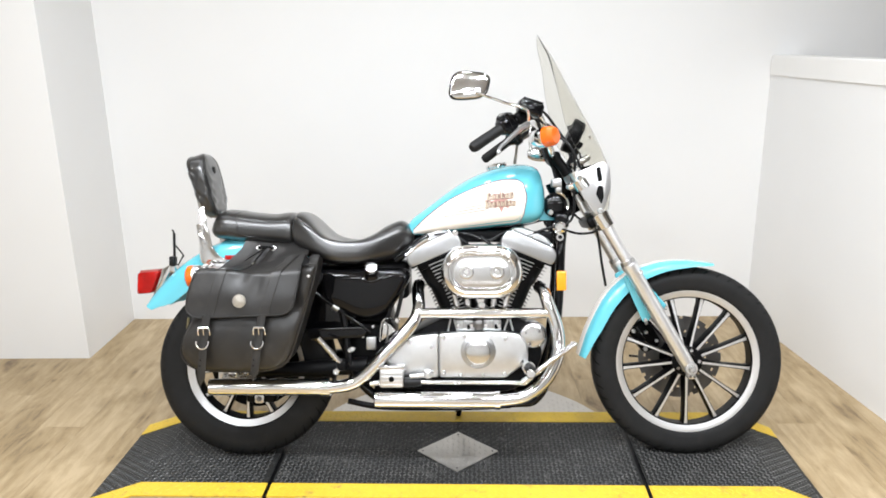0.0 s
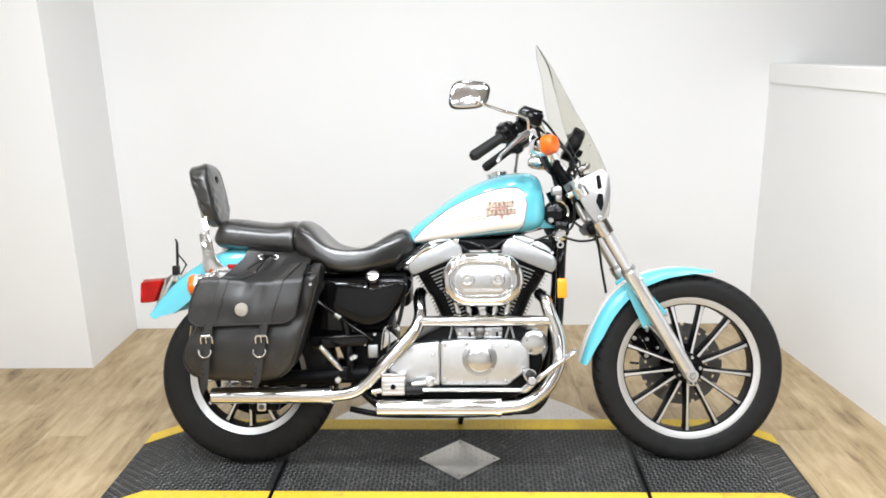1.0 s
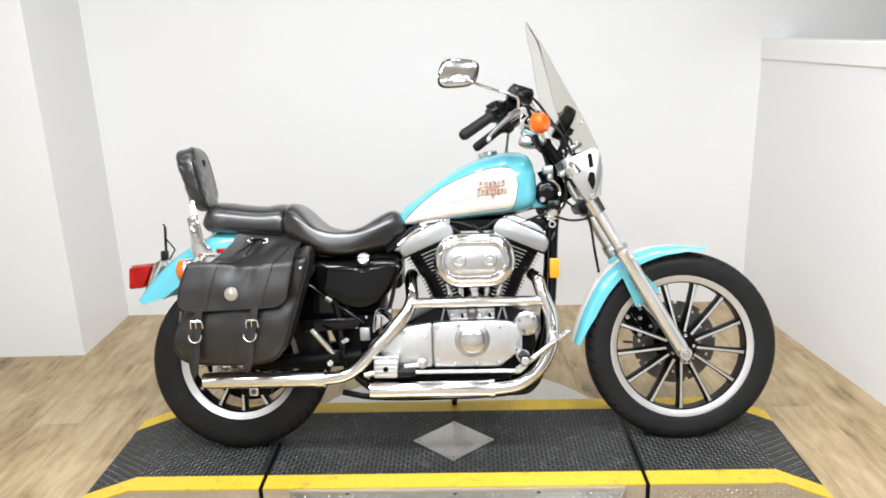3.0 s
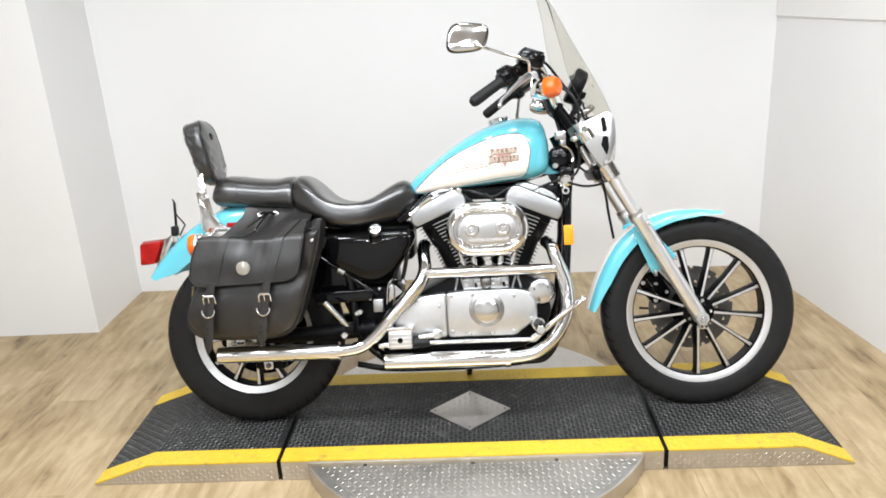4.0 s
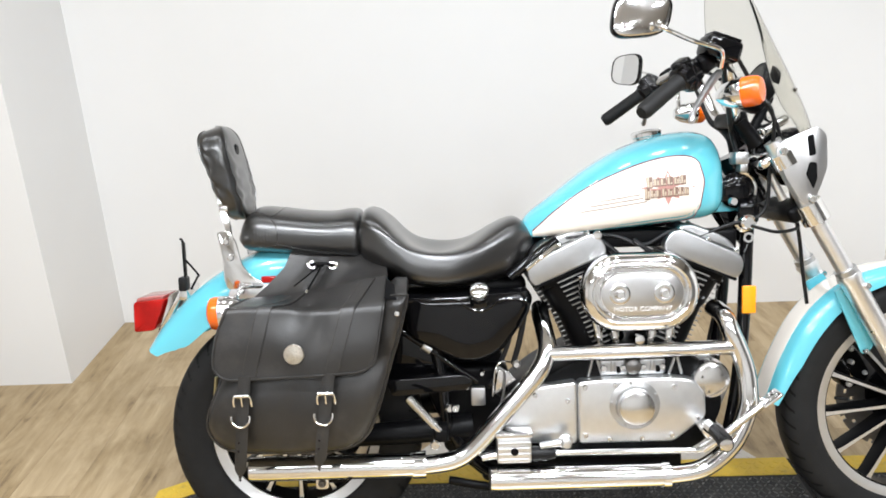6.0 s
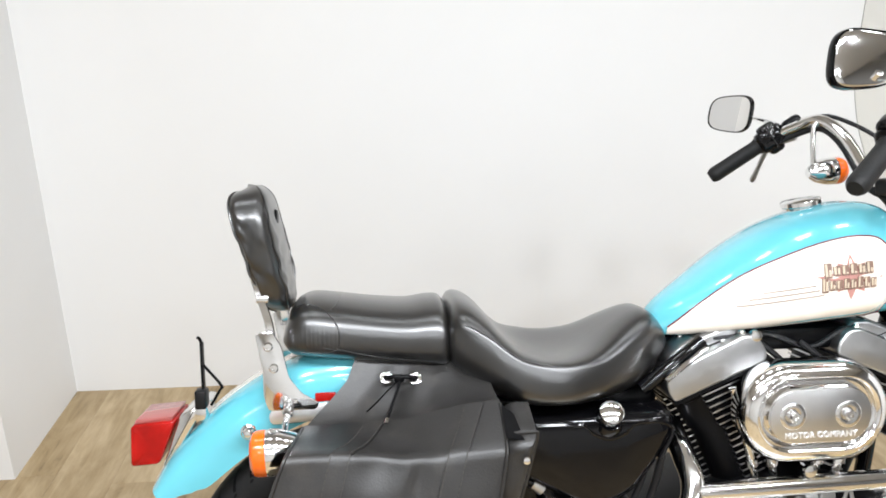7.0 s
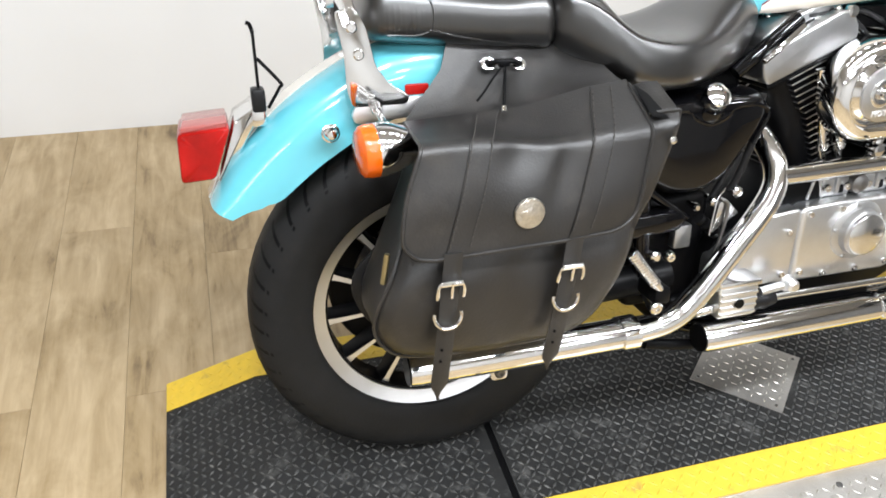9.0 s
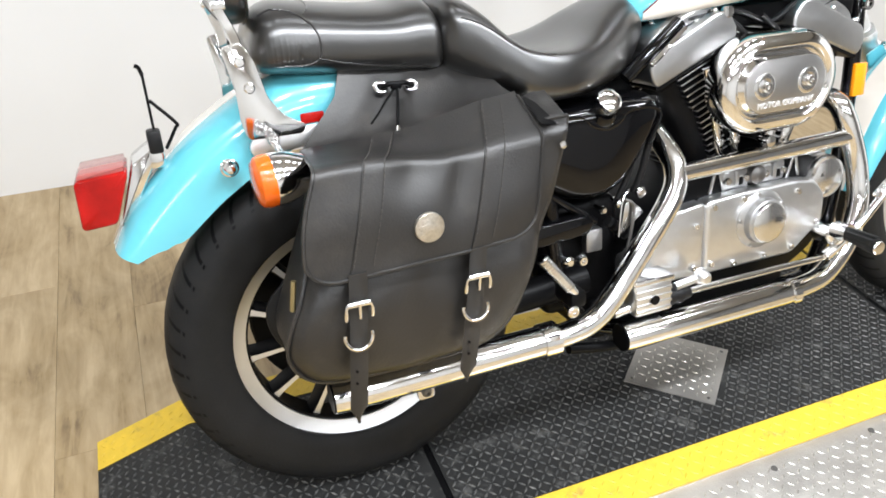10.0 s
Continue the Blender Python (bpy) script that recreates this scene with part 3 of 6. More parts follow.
    if disc_r:
        dy = y + disc_side * 0.068
        bp("brake_disc", moved(drilled_disc(disc_r), side(x, dy, z)), STEELDARK, rim, "drilled dark steel brake disc")
        bp("disc_carrier", lathe([(0.02, -0.004), (disc_r * 0.5, -0.004), (disc_r * 0.5, 0.006), (0.02, 0.006)], 48, side(x, dy - 0.004 * disc_side, z), closed=True), SATIN, rim)
        for k in range(5):
            a = 2 * math.pi * k / 5 + 0.3
            bolt(x + disc_r * 0.4 * math.cos(a), dy - 0.008, z + disc_r * 0.4 * math.sin(a), 0.0065, 0.010, rim, material=BRIGHT)
    for k in range(5):
        a = 2 * math.pi * k / 5
        bolt(x + hub_r * 0.74 * math.cos(a), y - 0.032, z + hub_r * 0.74 * math.sin(a), 0.0075, 0.007, rim)
    return rim


FX, FZ, FR = 0.735, 0.312, 0.325
RX, RZ, RR = -0.789, 0.2995, 0.309
front_wheel = wheel("front_wheel", FX, FZ, FR, 0.257, 0.10, "black and polished thirteen-spoke cast front wheel", 1, 0.146, 0.052)
rear_wheel = wheel("rear_wheel", RX, RZ, RR, 0.218, 0.124, "black and polished thirteen-spoke cast rear wheel", 1, 0.12, 0.062, -0.014)
bp("drive_pulley", lathe([(0.05, -0.012), (0.160, -0.012), (0.164, -0.008), (0.164, 0.014), (0.160, 0.018), (0.05, 0.018)], 64, side(RX, 0.078, RZ), closed=True), SATIN, rear_wheel, "black belt pulley")
# valve stem
bp("valve_stem", tube([(FX - 0.20, -0.03, FZ + 0.02), (FX - 0.17, -0.035, FZ + 0.018)], 0.004, 8), SATIN, front_wheel)

# mudguards
FF = [(0.362, 0.335), (0.398, 0.440), (0.455, 0.545), (0.530, 0.615), (0.620, 0.652), (0.715, 0.662), (0.815, 0.652)]
front_fender = bp("front_fender", gutter(FF, 0.066, [0.02, 0.042, 0.048, 0.046, 0.038, 0.028, 0.010]), TEAL, None, "glossy turquoise front mudguard with a cream crown")
bp("crown_panel", gutter(FF, 0.066, [0.02, 0.042, 0.048, 0.046, 0.038, 0.028, 0.010], 0.002, lo=1.24, hi=math.pi - 1.24, lift=0.0012), CREAM, front_fender, "cream painted crown")
for s in (-1, 1):
    bp("fender_brace", slab(rounded([(0.505, 0.607), (0.548, 0.628), (0.655, 0.508), (0.644, 0.494), (0.615, 0.500), (0.590, 0.455), (0.574, 0.452)], 0.008), s * 0.072 - 0.003, s * 0.072 + 0.003, 0.0012), TEAL, front_fender, "turquoise mudguard bracket")
    for bx, bz in ((0.648, 0.503), (0.580, 0.462)):
        bolt(bx, -0.076 if s < 0 else 0.074, bz, 0.007, 0.008, front_fender)
RF = [(-1.132, 0.522), (-1.112, 0.556), (-1.084, 0.590), (-1.005, 0.664), (-0.910, 0.722), (-0.835, 0.748), (-0.740, 0.752), (-0.640, 0.735), (-0.540, 0.690), (-0.480, 0.62)]
RD = [0.034, 0.066, 0.084, 0.095, 0.100, 0.105, 0.110, 0.11, 0.11, 0.11]
rear_fender = bp("rear_fender", gutter(RF, 0.088, RD, n=3.4), TEAL, None, "glossy turquoise rear mudguard with a cream crown")
bp("crown_panel", gutter(RF[:8], 0.088, RD[:8], 0.002, n=3.4, lo=1.47, hi=math.pi - 1.47, lift=0.0012), CREAM, rear_fender, "cream painted crown")

# fork
FA, FT = Vector((0.722, 0, 0.302)), Vector((0.350, 0, 0.945))
fd = (FT - FA).normalized()
for s in (-1, 1):
    o = Vector((0, s * 0.100, 0))
    leg = bp("fork_leg", tube([FA + o + fd * 0.36, FT + o + fd * 0.02], 0.0198, 20), SLIDER, None, "bright fork tube in a satin aluminium slider")
    bp("slider", tube([FA + o - fd * 0.012, FA + o + fd * 0.03, FA + o + fd * 0.25, FA + o + fd * 0.385, FA + o + fd * 0.395, FA + o + fd * 0.405], [0.020, 0.0235, 0.0245, 0.025, 0.0285, 0.0265], 24, smooth=False), SLIDER, leg, "polished aluminium fork slider")
    bp("dust_seal", tube([FA + o + fd * 0.40, FA + o + fd * 0.418], 0.0255, 20), ALUDARK, leg)
    bp("axle_boss", lathe([(0, -0.024), (0.021, -0.024), (0.022, 0.018), (0.019, 0.023), (0.014, 0.023), (0.013, 0.018), (0, 0.018)], 28, side(FA.x, s * 0.100, FA.z)), SLIDER, leg)
    bp("axle_nut", lathe([(0, 0), (0.0125, 0), (0.0125, 0.008), (0.010, 0.011), (0.006, 0.011), (0.0055, 0.015), (0, 0.015)], 6, side(FA.x, -0.100 - 0.018 if s < 0 else 0.118, FA.z)), CHROME, leg)
    bp("pinch_lug", rbox((FA.x + 0.004, s * 0.100, FA.z - 0.026), (0.026, 0.034, 0.018), 0.005, 2), SLIDER, leg)
    for k in (-1, 1):
        bolt(FA.x + 0.004 + 0.007 * k, s * 0.100 - 0.018, FA.z - 0.026, 0.0045, 0.005, leg, material=STEELDARK)
    bp("fender_lug", rbox(FA + o + fd * 0.27, (0.03, 0.03, 0.05), 0.006, 2), POLISH, leg)
    bolt(*(FA + o + fd * 0.375 + Vector((0.02, -0.02, 0.0))), 0.008, 0.01, leg)
for d, nm, th in ((0.575, "lower_triple_clamp", 0.045), (0.715, "upper_triple_clamp", 0.03)):
    c = FA + fd * d
    turn = Matrix.Rotation(math.atan2(fd.x, fd.z), 4, "Y")
    tc = bp(nm, rbox(c - Vector((0.022, 0, 0)), (0.060, 0.200, th * 0.85), 0.012, 3, turn), SATIN if d < 0.6 else CHROME, None, "black fork yoke" if d < 0.6 else "chrome fork yoke")
    for s in (-1, 1):
        bp("clamp_ring", tube([c + Vector((0, s * 0.100, 0)) - fd * th * 0.55, c + Vector((0, s * 0.100, 0)) + fd * th * 0.55], 0.031, 24), CHROME, tc)
bp("axle", tube([(FA.x, -0.10, FA.z), (FA.x, 0.10, FA.z)], 0.009, 14), CHROME, front_wheel)
# caliper behind the wheel
CT = Matrix.Translation((0.612, 0.074, 0.392)) @ Matrix.Rotation(math.radians(-32), 4, "Y")
caliper = bp("brake_caliper", slab(rounded([(-0.040, -0.052), (-0.046, 0.040), (-0.020, 0.058), (0.022, 0.052), (0.036, 0.020), (0.034, -0.045), (0.010, -0.060)], 0.014), -0.030, 0.034, 0.006, 3), SATIN, None, "black front brake caliper with bright bolts")
caliper.matrix_basis = CT
for bx, bz, br in ((-0.030, 0.036, 0.008), (-0.028, -0.040, 0.008), (0.022, 0.036, 0.006), (0.020, -0.036, 0.006)):
    bolt(0, 0, 0, br, 0.008, caliper, side(bx, -0.030, bz), BRIGHT)
bp("bleed_nipple", tube([(-0.036, -0.012, 0.046), (-0.044, -0.014, 0.064)], 0.0035, 8), BRIGHT, caliper)
bp("pad_pin", tube([(-0.012, -0.033, -0.040), (-0.012, -0.033, 0.042)], 0.003, 8), POLISH, caliper)
bp("banjo_bolt", lathe([(0, 0), (0.007, 0), (0.007, 0.012), (0.004, 0.016), (0, 0.016)], 6, side(0.004, -0.030, 0.010)), BRIGHT, caliper)

# frame
fr = [tube([(0.345, 0, 0.82), (0.30, 0, 0.90), (0.285, 0, 0.935)], 0.034, 20, smooth=False)]
fr.append(tube([(0.31, 0, 0.84), (0.10, 0, 0.79), (-0.15, 0, 0.74), (-0.35, 0, 0.68)], 0.026, 16))
for s in (-1, 1):
    fr.append(tube([(0.318, s * 0.03, 0.84), (0.300, s * 0.062, 0.72), (0.288, s * 0.075, 0.52), (0.262, s * 0.085, 0.32), (0.215, s * 0.095, 0.205), (0.12, s * 0.10, 0.185),
                    (-0.25, s * 0.105, 0.19), (-0.36, s * 0.11, 0.235), (-0.42, s * 0.115, 0.33)], 0.0155, 14))
    fr.append(tube([(-0.42, s * 0.115, 0.33), (-0.44, s * 0.115, 0.50), (-0.49, s * 0.112, 0.60), (-0.54, s * 0.104, 0.645), (-0.60, s * 0.092, 0.66)], 0.0145, 14))
    fr.append(tube([(-0.30, s * 0.06, 0.69), (-0.45, s * 0.09, 0.66), (-0.60, s * 0.092, 0.66)], 0.014, 12))
frame_ob = bp("frame", join(*fr), GLOSSBLACK, None, "gloss black tubular steel frame")
for s in (-1, 1):
    bp("gusset", slab(rounded([(0.325, 0.86), (0.24, 0.835), (0.25, 0.79), (0.31, 0.70)], 0.01), s * 0.030 - 0.002, s * 0.030 + 0.002, 0.001), GLOSSBLACK, frame_ob)
    bp("swingarm", tube([(-0.36, s * 0.10, 0.315), (-0.56, s * 0.105, 0.305), (-0.80, s * 0.105, 0.298), (-0.87, s * 0.105, 0.298)], [0.03, 0.027, 0.022, 0.02], 16), SATIN, None, "satin black swingarm")
    shock = bp("shock_absorber", tube([(-0.70, s * 0.135, 0.335), (-0.64, s * 0.135, 0.64)], 0.012, 12), CHROME, None, "black coil spring shock absorber")
    coil = [(-0.695 + 0.05 * k / 90 + 0.024 * math.cos(k * 0.62), s * 0.135 + 0.024 * math.sin(k * 0.62), 0.36 + 0.24 * k / 90) for k in range(91)]
    bp("coil_spring", tube(coil, 0.0045, 6, smooth=False), SATIN, shock)
bp("belt_guard", slab(rounded([(-0.56, 0.445), (-0.375, 0.452), (-0.355, 0.435), (-0.37, 0.415), (-0.545, 0.405)], 0.008), -0.14, -0.10, 0.004), GLOSSBLACK, None, "black plastic belt guard")
axle_r = bp("rear_axle_plate", slab(rounded([(-0.86, 0.325), (-0.74, 0.325), (-0.73, 0.275), (-0.86, 0.27)], 0.012), -0.135, -0.120, 0.003), POLISH, None, "polished axle adjuster plate")
bolt(-0.807, -0.135, 0.298, 0.016, 0.016, axle_r)
bolt(-0.762, -0.135, 0.300, 0.010, 0.012, axle_r)
bp("rear_caliper", rbox((-0.72, -0.10, 0.215), (0.10, 0.05, 0.045), 0.010, 3), SATIN, None, "black rear brake caliper")

# fuel tank
TX = [-0.226, -0.205, -0.153, -0.077, -0.002, 0.073, 0.147, 0.202, 0.232, 0.247]
TOPF = spline(TX, [0.790, 0.815, 0.853, 0.909, 0.953, 0.981, 0.994, 0.990, 0.968, 0.915])
BOTF = spline(TX, [0.752, 0.752, 0.756, 0.763, 0.770, 0.777, 0.784, 0.790, 0.806, 0.835])
HWF = spline(TX, [0.034, 0.050, 0.080, 0.110, 0.127, 0.134, 0.131, 0.114, 0.088, 0.045])
SPLIT, NU, NL = 0.34, 2.25, 3.6
xs = list(np.linspace(-0.226, 0.232, 44)) + [0.238, 0.243, 0.247]
tank = bp("fuel_tank", loft([body_ring(x, HWF(x), BOTF(x), TOPF(x), SPLIT, NU, NL, 48) for x in xs]), TEAL, None, "turquoise teardrop fuel tank with cream side panels", 60)


def tank_y(x, z, lift=0.0):
    b, t, h = BOTF(x), TOPF(x), HWF(x)
    zc = b + (t - b) * SPLIT
    f, n = ((z - zc) / (t - zc), NU) if z > zc else ((zc - z) / (zc - b), NL)
    f = max(0.0, min(0.995, f))
    return h * (1 - f ** n) ** (1 / n) + lift


PANEL_X = [-0.203, -0.150, -0.077, 0.014, 0.086, 0.135, 0.158, 0.172, 0.178]
PHI = spline(PANEL_X, [0.772, 0.821, 0.873, 0.914, 0.934, 0.937, 0.931, 0.915, 0.885])
PLO = spline(PANEL_X, [0.758, 0.760, 0.765, 0.771, 0.778, 0.783, 0.797, 0.832, 0.872])
for s in (-1, 1):
    pxs = list(np.linspace(-0.203, 0.178, 44))
    bm = bmesh.new()
    cols = []
    for x in pxs:
        cols.append([bm.verts.new((x, s * tank_y(x, z, 0.0014), z)) for z in np.linspace(PLO(x), PHI(x), 14)])
    for a, b in zip(cols, cols[1:]):
        for i in range(13):
            bm.faces.new((a[i], b[i], b[i + 1], a[i + 1]))
    bp("side_panel", bm, CREAM, tank, "cream painted tank panel", 60)
    edge = [(x, PHI(x)) for x in pxs] + [(x, PLO(x)) for x in pxs[::-1][:12]]
    bp("pinstripe", tube([(x, s * tank_y(x, z, 0.0013), z) for x, z in edge], 0.0015, 6, smooth=False), REDLINE, tank, "thin maroon pinstripe")
    # emblem: star with two rows of plain bars and three speed lines
    cx, cz = 0.094, 0.867
    star = []
    for k in range(16):
        a = 2 * math.pi * k / 16 + math.pi / 2
        r = (0.040, 0.022, 0.036, 0.022)[k % 4]
        r *= 1.60 if k in (4, 12) else 1
        star.append((cx + r * math.cos(a), cz + r * math.sin(a)))
    bm = bmesh.new()
    ce = bm.verts.new((cx, s * tank_y(cx, cz, 0.0022), cz))
    ring = [bm.verts.new((x, s * tank_y(x, z, 0.0022), z)) for x, z in star]
    for k in range(16):
        bm.faces.new((ce, ring[k], ring[(k + 1) % 16]))
    bp("emblem_star", bm, STARRED, tank, "brown-red star emblem")
    for row, (za, x0, x1) in enumerate(((0.871, 0.046, 0.136), (0.846, 0.041, 0.142))):
        n = 6 if row == 0 else 8
        for k in range(n):
            xa, xb = x0 + (x1 - x0) * k / n, x0 + (x1 - x0) * (k + 0.90) / n
            hgt = 0.0185 + 0.0012 * math.cos(k * 2.1) + (0.003 if k in (0, 5) else 0)
            za0 = za - (0.003 if k == 0 else 0)
            wd = xb - xa
            for lift, material, bx0, bx1, bz0, bz1 in ((0.0030, BROWN, xa, xb, za0, za + hgt), (0.0038, EMBLEMTAN, xa + wd * 0.10, xa + wd * 0.42, za0 + 0.003, za + hgt - 0.001),
                                                       (0.0038, EMBLEMTAN, xa + wd * 0.56, xa + wd * 0.86, za0 + 0.003, za + hgt * (0.50 + 0.3 * math.sin(k * 1.9 + row)))):
                bm = bmesh.new()
                bm.faces.new([bm.verts.new((x, s * tank_y(x, z, lift), z + 0.06 * (x - 0.09))) for x, z in ((bx0, bz0), (bx1, bz0), (bx1, bz1), (bx0, bz1))])
                bp("emblem_bar", bm, material, tank)
    for k, (x0, x1, z0) in enumerate(((-0.098, 0.046, 0.837), (-0.078, 0.038, 0.845), (-0.055, 0.032, 0.853))):
        bp("speed_line", tube([(x, s * tank_y(x, z0 + 0.15 * (x - x1), 0.0016), z0 + 0.15 * (x - x1)) for x in np.linspace(x0, x1, 10)], 0.0013, 5, smooth=False), GREYLINE, tank)
bp("filler_cap", lathe([(0, -0.01), (0.033, -0.01), (0.034, 0.002), (0.037, 0.004), (0.037, 0.012), (0.033, 0.016), (0.015, 0.019), (0, 0.02)], 40, pose(0.085, 0.012, 0.983, 0, -9, 0)), CHROME, tank, "chrome filler cap")
bp("mount_tab", slab(rounded([(0.225, 0.845), (0.292, 0.850), (0.300, 0.825), (0.285, 0.802), (0.225, 0.800)], 0.01), -0.036, -0.028, 0.002), TEAL, tank)
bolt(0.283, -0.036, 0.826, 0.012, 0.01, tank)

# seats
PXS = [-0.893, -0.880, -0.850, -0.80, -0.74, -0.68, -0.64, -0.615, -0.600]
ptop = spline(PXS, [0.795, 0.830, 0.848, 0.844, 0.836, 0.832, 0.837, 0.832, 0.795])
pbot = spline(PXS, [0.765, 0.748, 0.742, 0.737, 0.732, 0.727, 0.722, 0.720, 0.732])
phw = spline(PXS, [0.075, 0.092, 0.103, 0.108, 0.111, 0.115, 0.118, 0.116, 0.095])


def pillion_ring(x, seg=64, lift=0.0):
    return body_ring(x, phw(x) + lift, pbot(x), ptop(x) + lift, 0.42, 2.35, 3.2, seg)


def gathered(q):
    """Small tucks where the rear side panel is drawn in along its lower seam."""
    f = math.exp(-((q.x + 0.835) / 0.034) ** 2) * math.exp(-((q.z - 0.775) / 0.020) ** 2)
    return q + Vector((0, math.copysign(0.0030 * f * math.sin(q.x * 430.0), q.y), 0))


pillion = bp("pillion_seat", loft([[gathered(q) for q in pillion_ring(x)] for x in np.linspace(-0.893, -0.600, 110)]), LEATHER, None, "creased black leather pillion seat", 70)


def pillion_seam(pts):
    """A raised seam on the side of the pillion, through (x, share of the way from the side up to the crown)."""
    for s in (-1, 1):
        line = []
        for q in smooth_path([(x, 0, f) for x, f in pts], 10):
            ring = pillion_ring(q.x, 144, 0.0004)
            k = int(round(q.z * 36))
            line.append(ring[(72 - k) % 144 if s < 0 else k % 144])
        bp("seam", tube(line, 0.0013, 6, smooth=False), LEATHER, pillion)


pillion_seam([(-0.872, 0.62), (-0.845, 0.58), (-0.815, 0.42), (-0.797, 0.15), (-0.800, -0.12), (-0.822, -0.26), (-0.860, -0.30)])
pillion_seam([(-0.800, -0.12), (-0.76, -0.22), (-0.70, -0.33), (-0.63, -0.38)])
pillion_seam([(-0.812, 0.46), (-0.800, 0.66), (-0.797, 0.99)])
SXS = [-0.612, -0.600, -0.575, -0.545, -0.515, -0.485, -0.445, -0.40, -0.35, -0.30, -0.26, -0.235, -0.212, -0.202]
stop = spline(SXS, [0.800, 0.835, 0.836, 0.815, 0.780, 0.752, 0.736, 0.737, 0.755, 0.785, 0.803, 0.802, 0.780, 0.755])
sbot = spline(SXS, [0.735, 0.710, 0.690, 0.672, 0.662, 0.655, 0.650, 0.648, 0.648, 0.652, 0.662, 0.682, 0.715, 0.735])
shw = spline(SXS, [0.105, 0.126, 0.142, 0.155, 0.164, 0.168, 0.167, 0.160, 0.142, 0.117, 0.094, 0.078, 0.06, 0.045])


def dished(x):
    """The rider's seat dips in the middle between raised sides."""
    ring = body_ring(x, shw(x), sbot(x), stop(x), 0.45, 2.9, 2.6, 48)
    k = math.exp(-((x + 0.44) / 0.10) ** 2) * 0.022
    for q in ring:
        if q.z > sbot(x) + 0.6 * (stop(x) - sbot(x)):
            q.z += k * ((abs(q.y) / shw(x)) ** 2 * 1.6 - 0.35)
    return ring


seat = bp("rider_seat", loft([dished(x) for x in np.linspace(-0.612, -0.202, 60)]), LEATHER, None, "worn black leather bucket seat", 70)
for s in (-1, 1):
    bp("welt", tube([dished(x)[21 if s < 0 else 3] for x in np.linspace(-0.585, -0.44, 40)], 0.0016, 6, smooth=False), LEATHER, seat)

# backrest
PB, PT = 0.818, 1.040


def pad_size(f):
    """Middle, half width and half depth of the pad at a share f of its height."""
    g = abs(2 * f - 1)
    wide = max(0.0, 1 - g ** (3.0 if f > 0.5 else 5.0)) ** 0.5
    deep = max(0.0, 1 - g ** (8.0 if f > 0.5 else 5.0)) ** 0.40
    return -0.899 - 0.056 * f, 0.094 * wide * (0.80 + 0.20 * f) + 0.003, 0.0355 * deep * (0.66 + 0.34 * f) + 0.002


def pad_point(f, a, lift=0.0):
    cx, hw, hd = pad_size(f)
    c, s = math.copysign(abs(math.cos(a)) ** 0.45, math.cos(a)), math.copysign(abs(math.sin(a)) ** 0.45, math.sin(a))
    z = PB + (PT - PB) * f
    edge = min(1.0, 4 * (1 - f), 4 * f)
    fold = 1 + 0.035 * noise.noise(Vector((c * 2.6, s * 2.6, z * 9.0))) * edge
    crease = 0.0035 * noise.noise(Vector((c * 4.0 + z * 30.0, s * 3.0, z * 34.0))) * edge * (1.4 - f)
    return Vector((cx + (hd + lift) * c * fold + crease, (hw + lift) * s * fold + crease, z + 0.006 * c * f))


backrest = bp("backrest", loft([[pad_point(f, 2 * math.pi * k / 72) for k in range(72)] for f in np.linspace(0, 1, 72)]), LEATHER, None, "black leather passenger backrest pad with piped edges", 70)
for a in (math.pi / 4, 3 * math.pi / 4):
    line = [pad_point(f, -a, 0.0012) for f in np.linspace(0.01, 0.985, 50)] + [pad_point(f, a, 0.0012) for f in np.linspace(0.985, 0.01, 50)]
    bp("piping", tube(line, 0.0022, 6, smooth=False), LEATHER, backrest)
bp("badge", lathe([(0, 0), (0.016, 0), (0.013, 0.004), (0, 0.005)], 24, pose(-0.9085, 0, 0.985, 0, 90, 0)), SATIN, backrest, "small round black badge")
BARP = [(-0.910, -0.098, 0.780), (-0.915, -0.088, 0.812), (-0.932, -0.070, 0.860), (-0.948, -0.063, 0.915), (-0.964, -0.059, 0.965), (-0.973, -0.050, 0.990), (-0.980, -0.022, 1.000)]
sissy = bp("sissy_bar", loft([[q + Vector((u, v, 0)) for u, v in ((-0.006, -0.0035), (0.006, -0.0035), (0.0075, 0.0), (0.006, 0.0035), (-0.006, 0.0035), (-0.0075, 0.0))]
                              for q in smooth_path(BARP + [(x, -y, z) for x, y, z in BARP[::-1]], 8)]), CHROME, None, "flat chrome sissy bar with side plates", 50)
for sy in (-1, 1):
    # slot drawn as a black inset, its shade in the colour
    bp("bar_slot", rbox((-0.9375, sy * 0.0685, 0.892), (0.006, 0.004, 0.060), 0.001, 1, Matrix.Rotation(math.radians(-15), 4, "Y")), SATIN, sissy)
    bp("bar_clip", rbox((-0.926, sy * 0.072, 0.850), (0.022, 0.012, 0.014), 0.003, 2), CHROME, sissy)
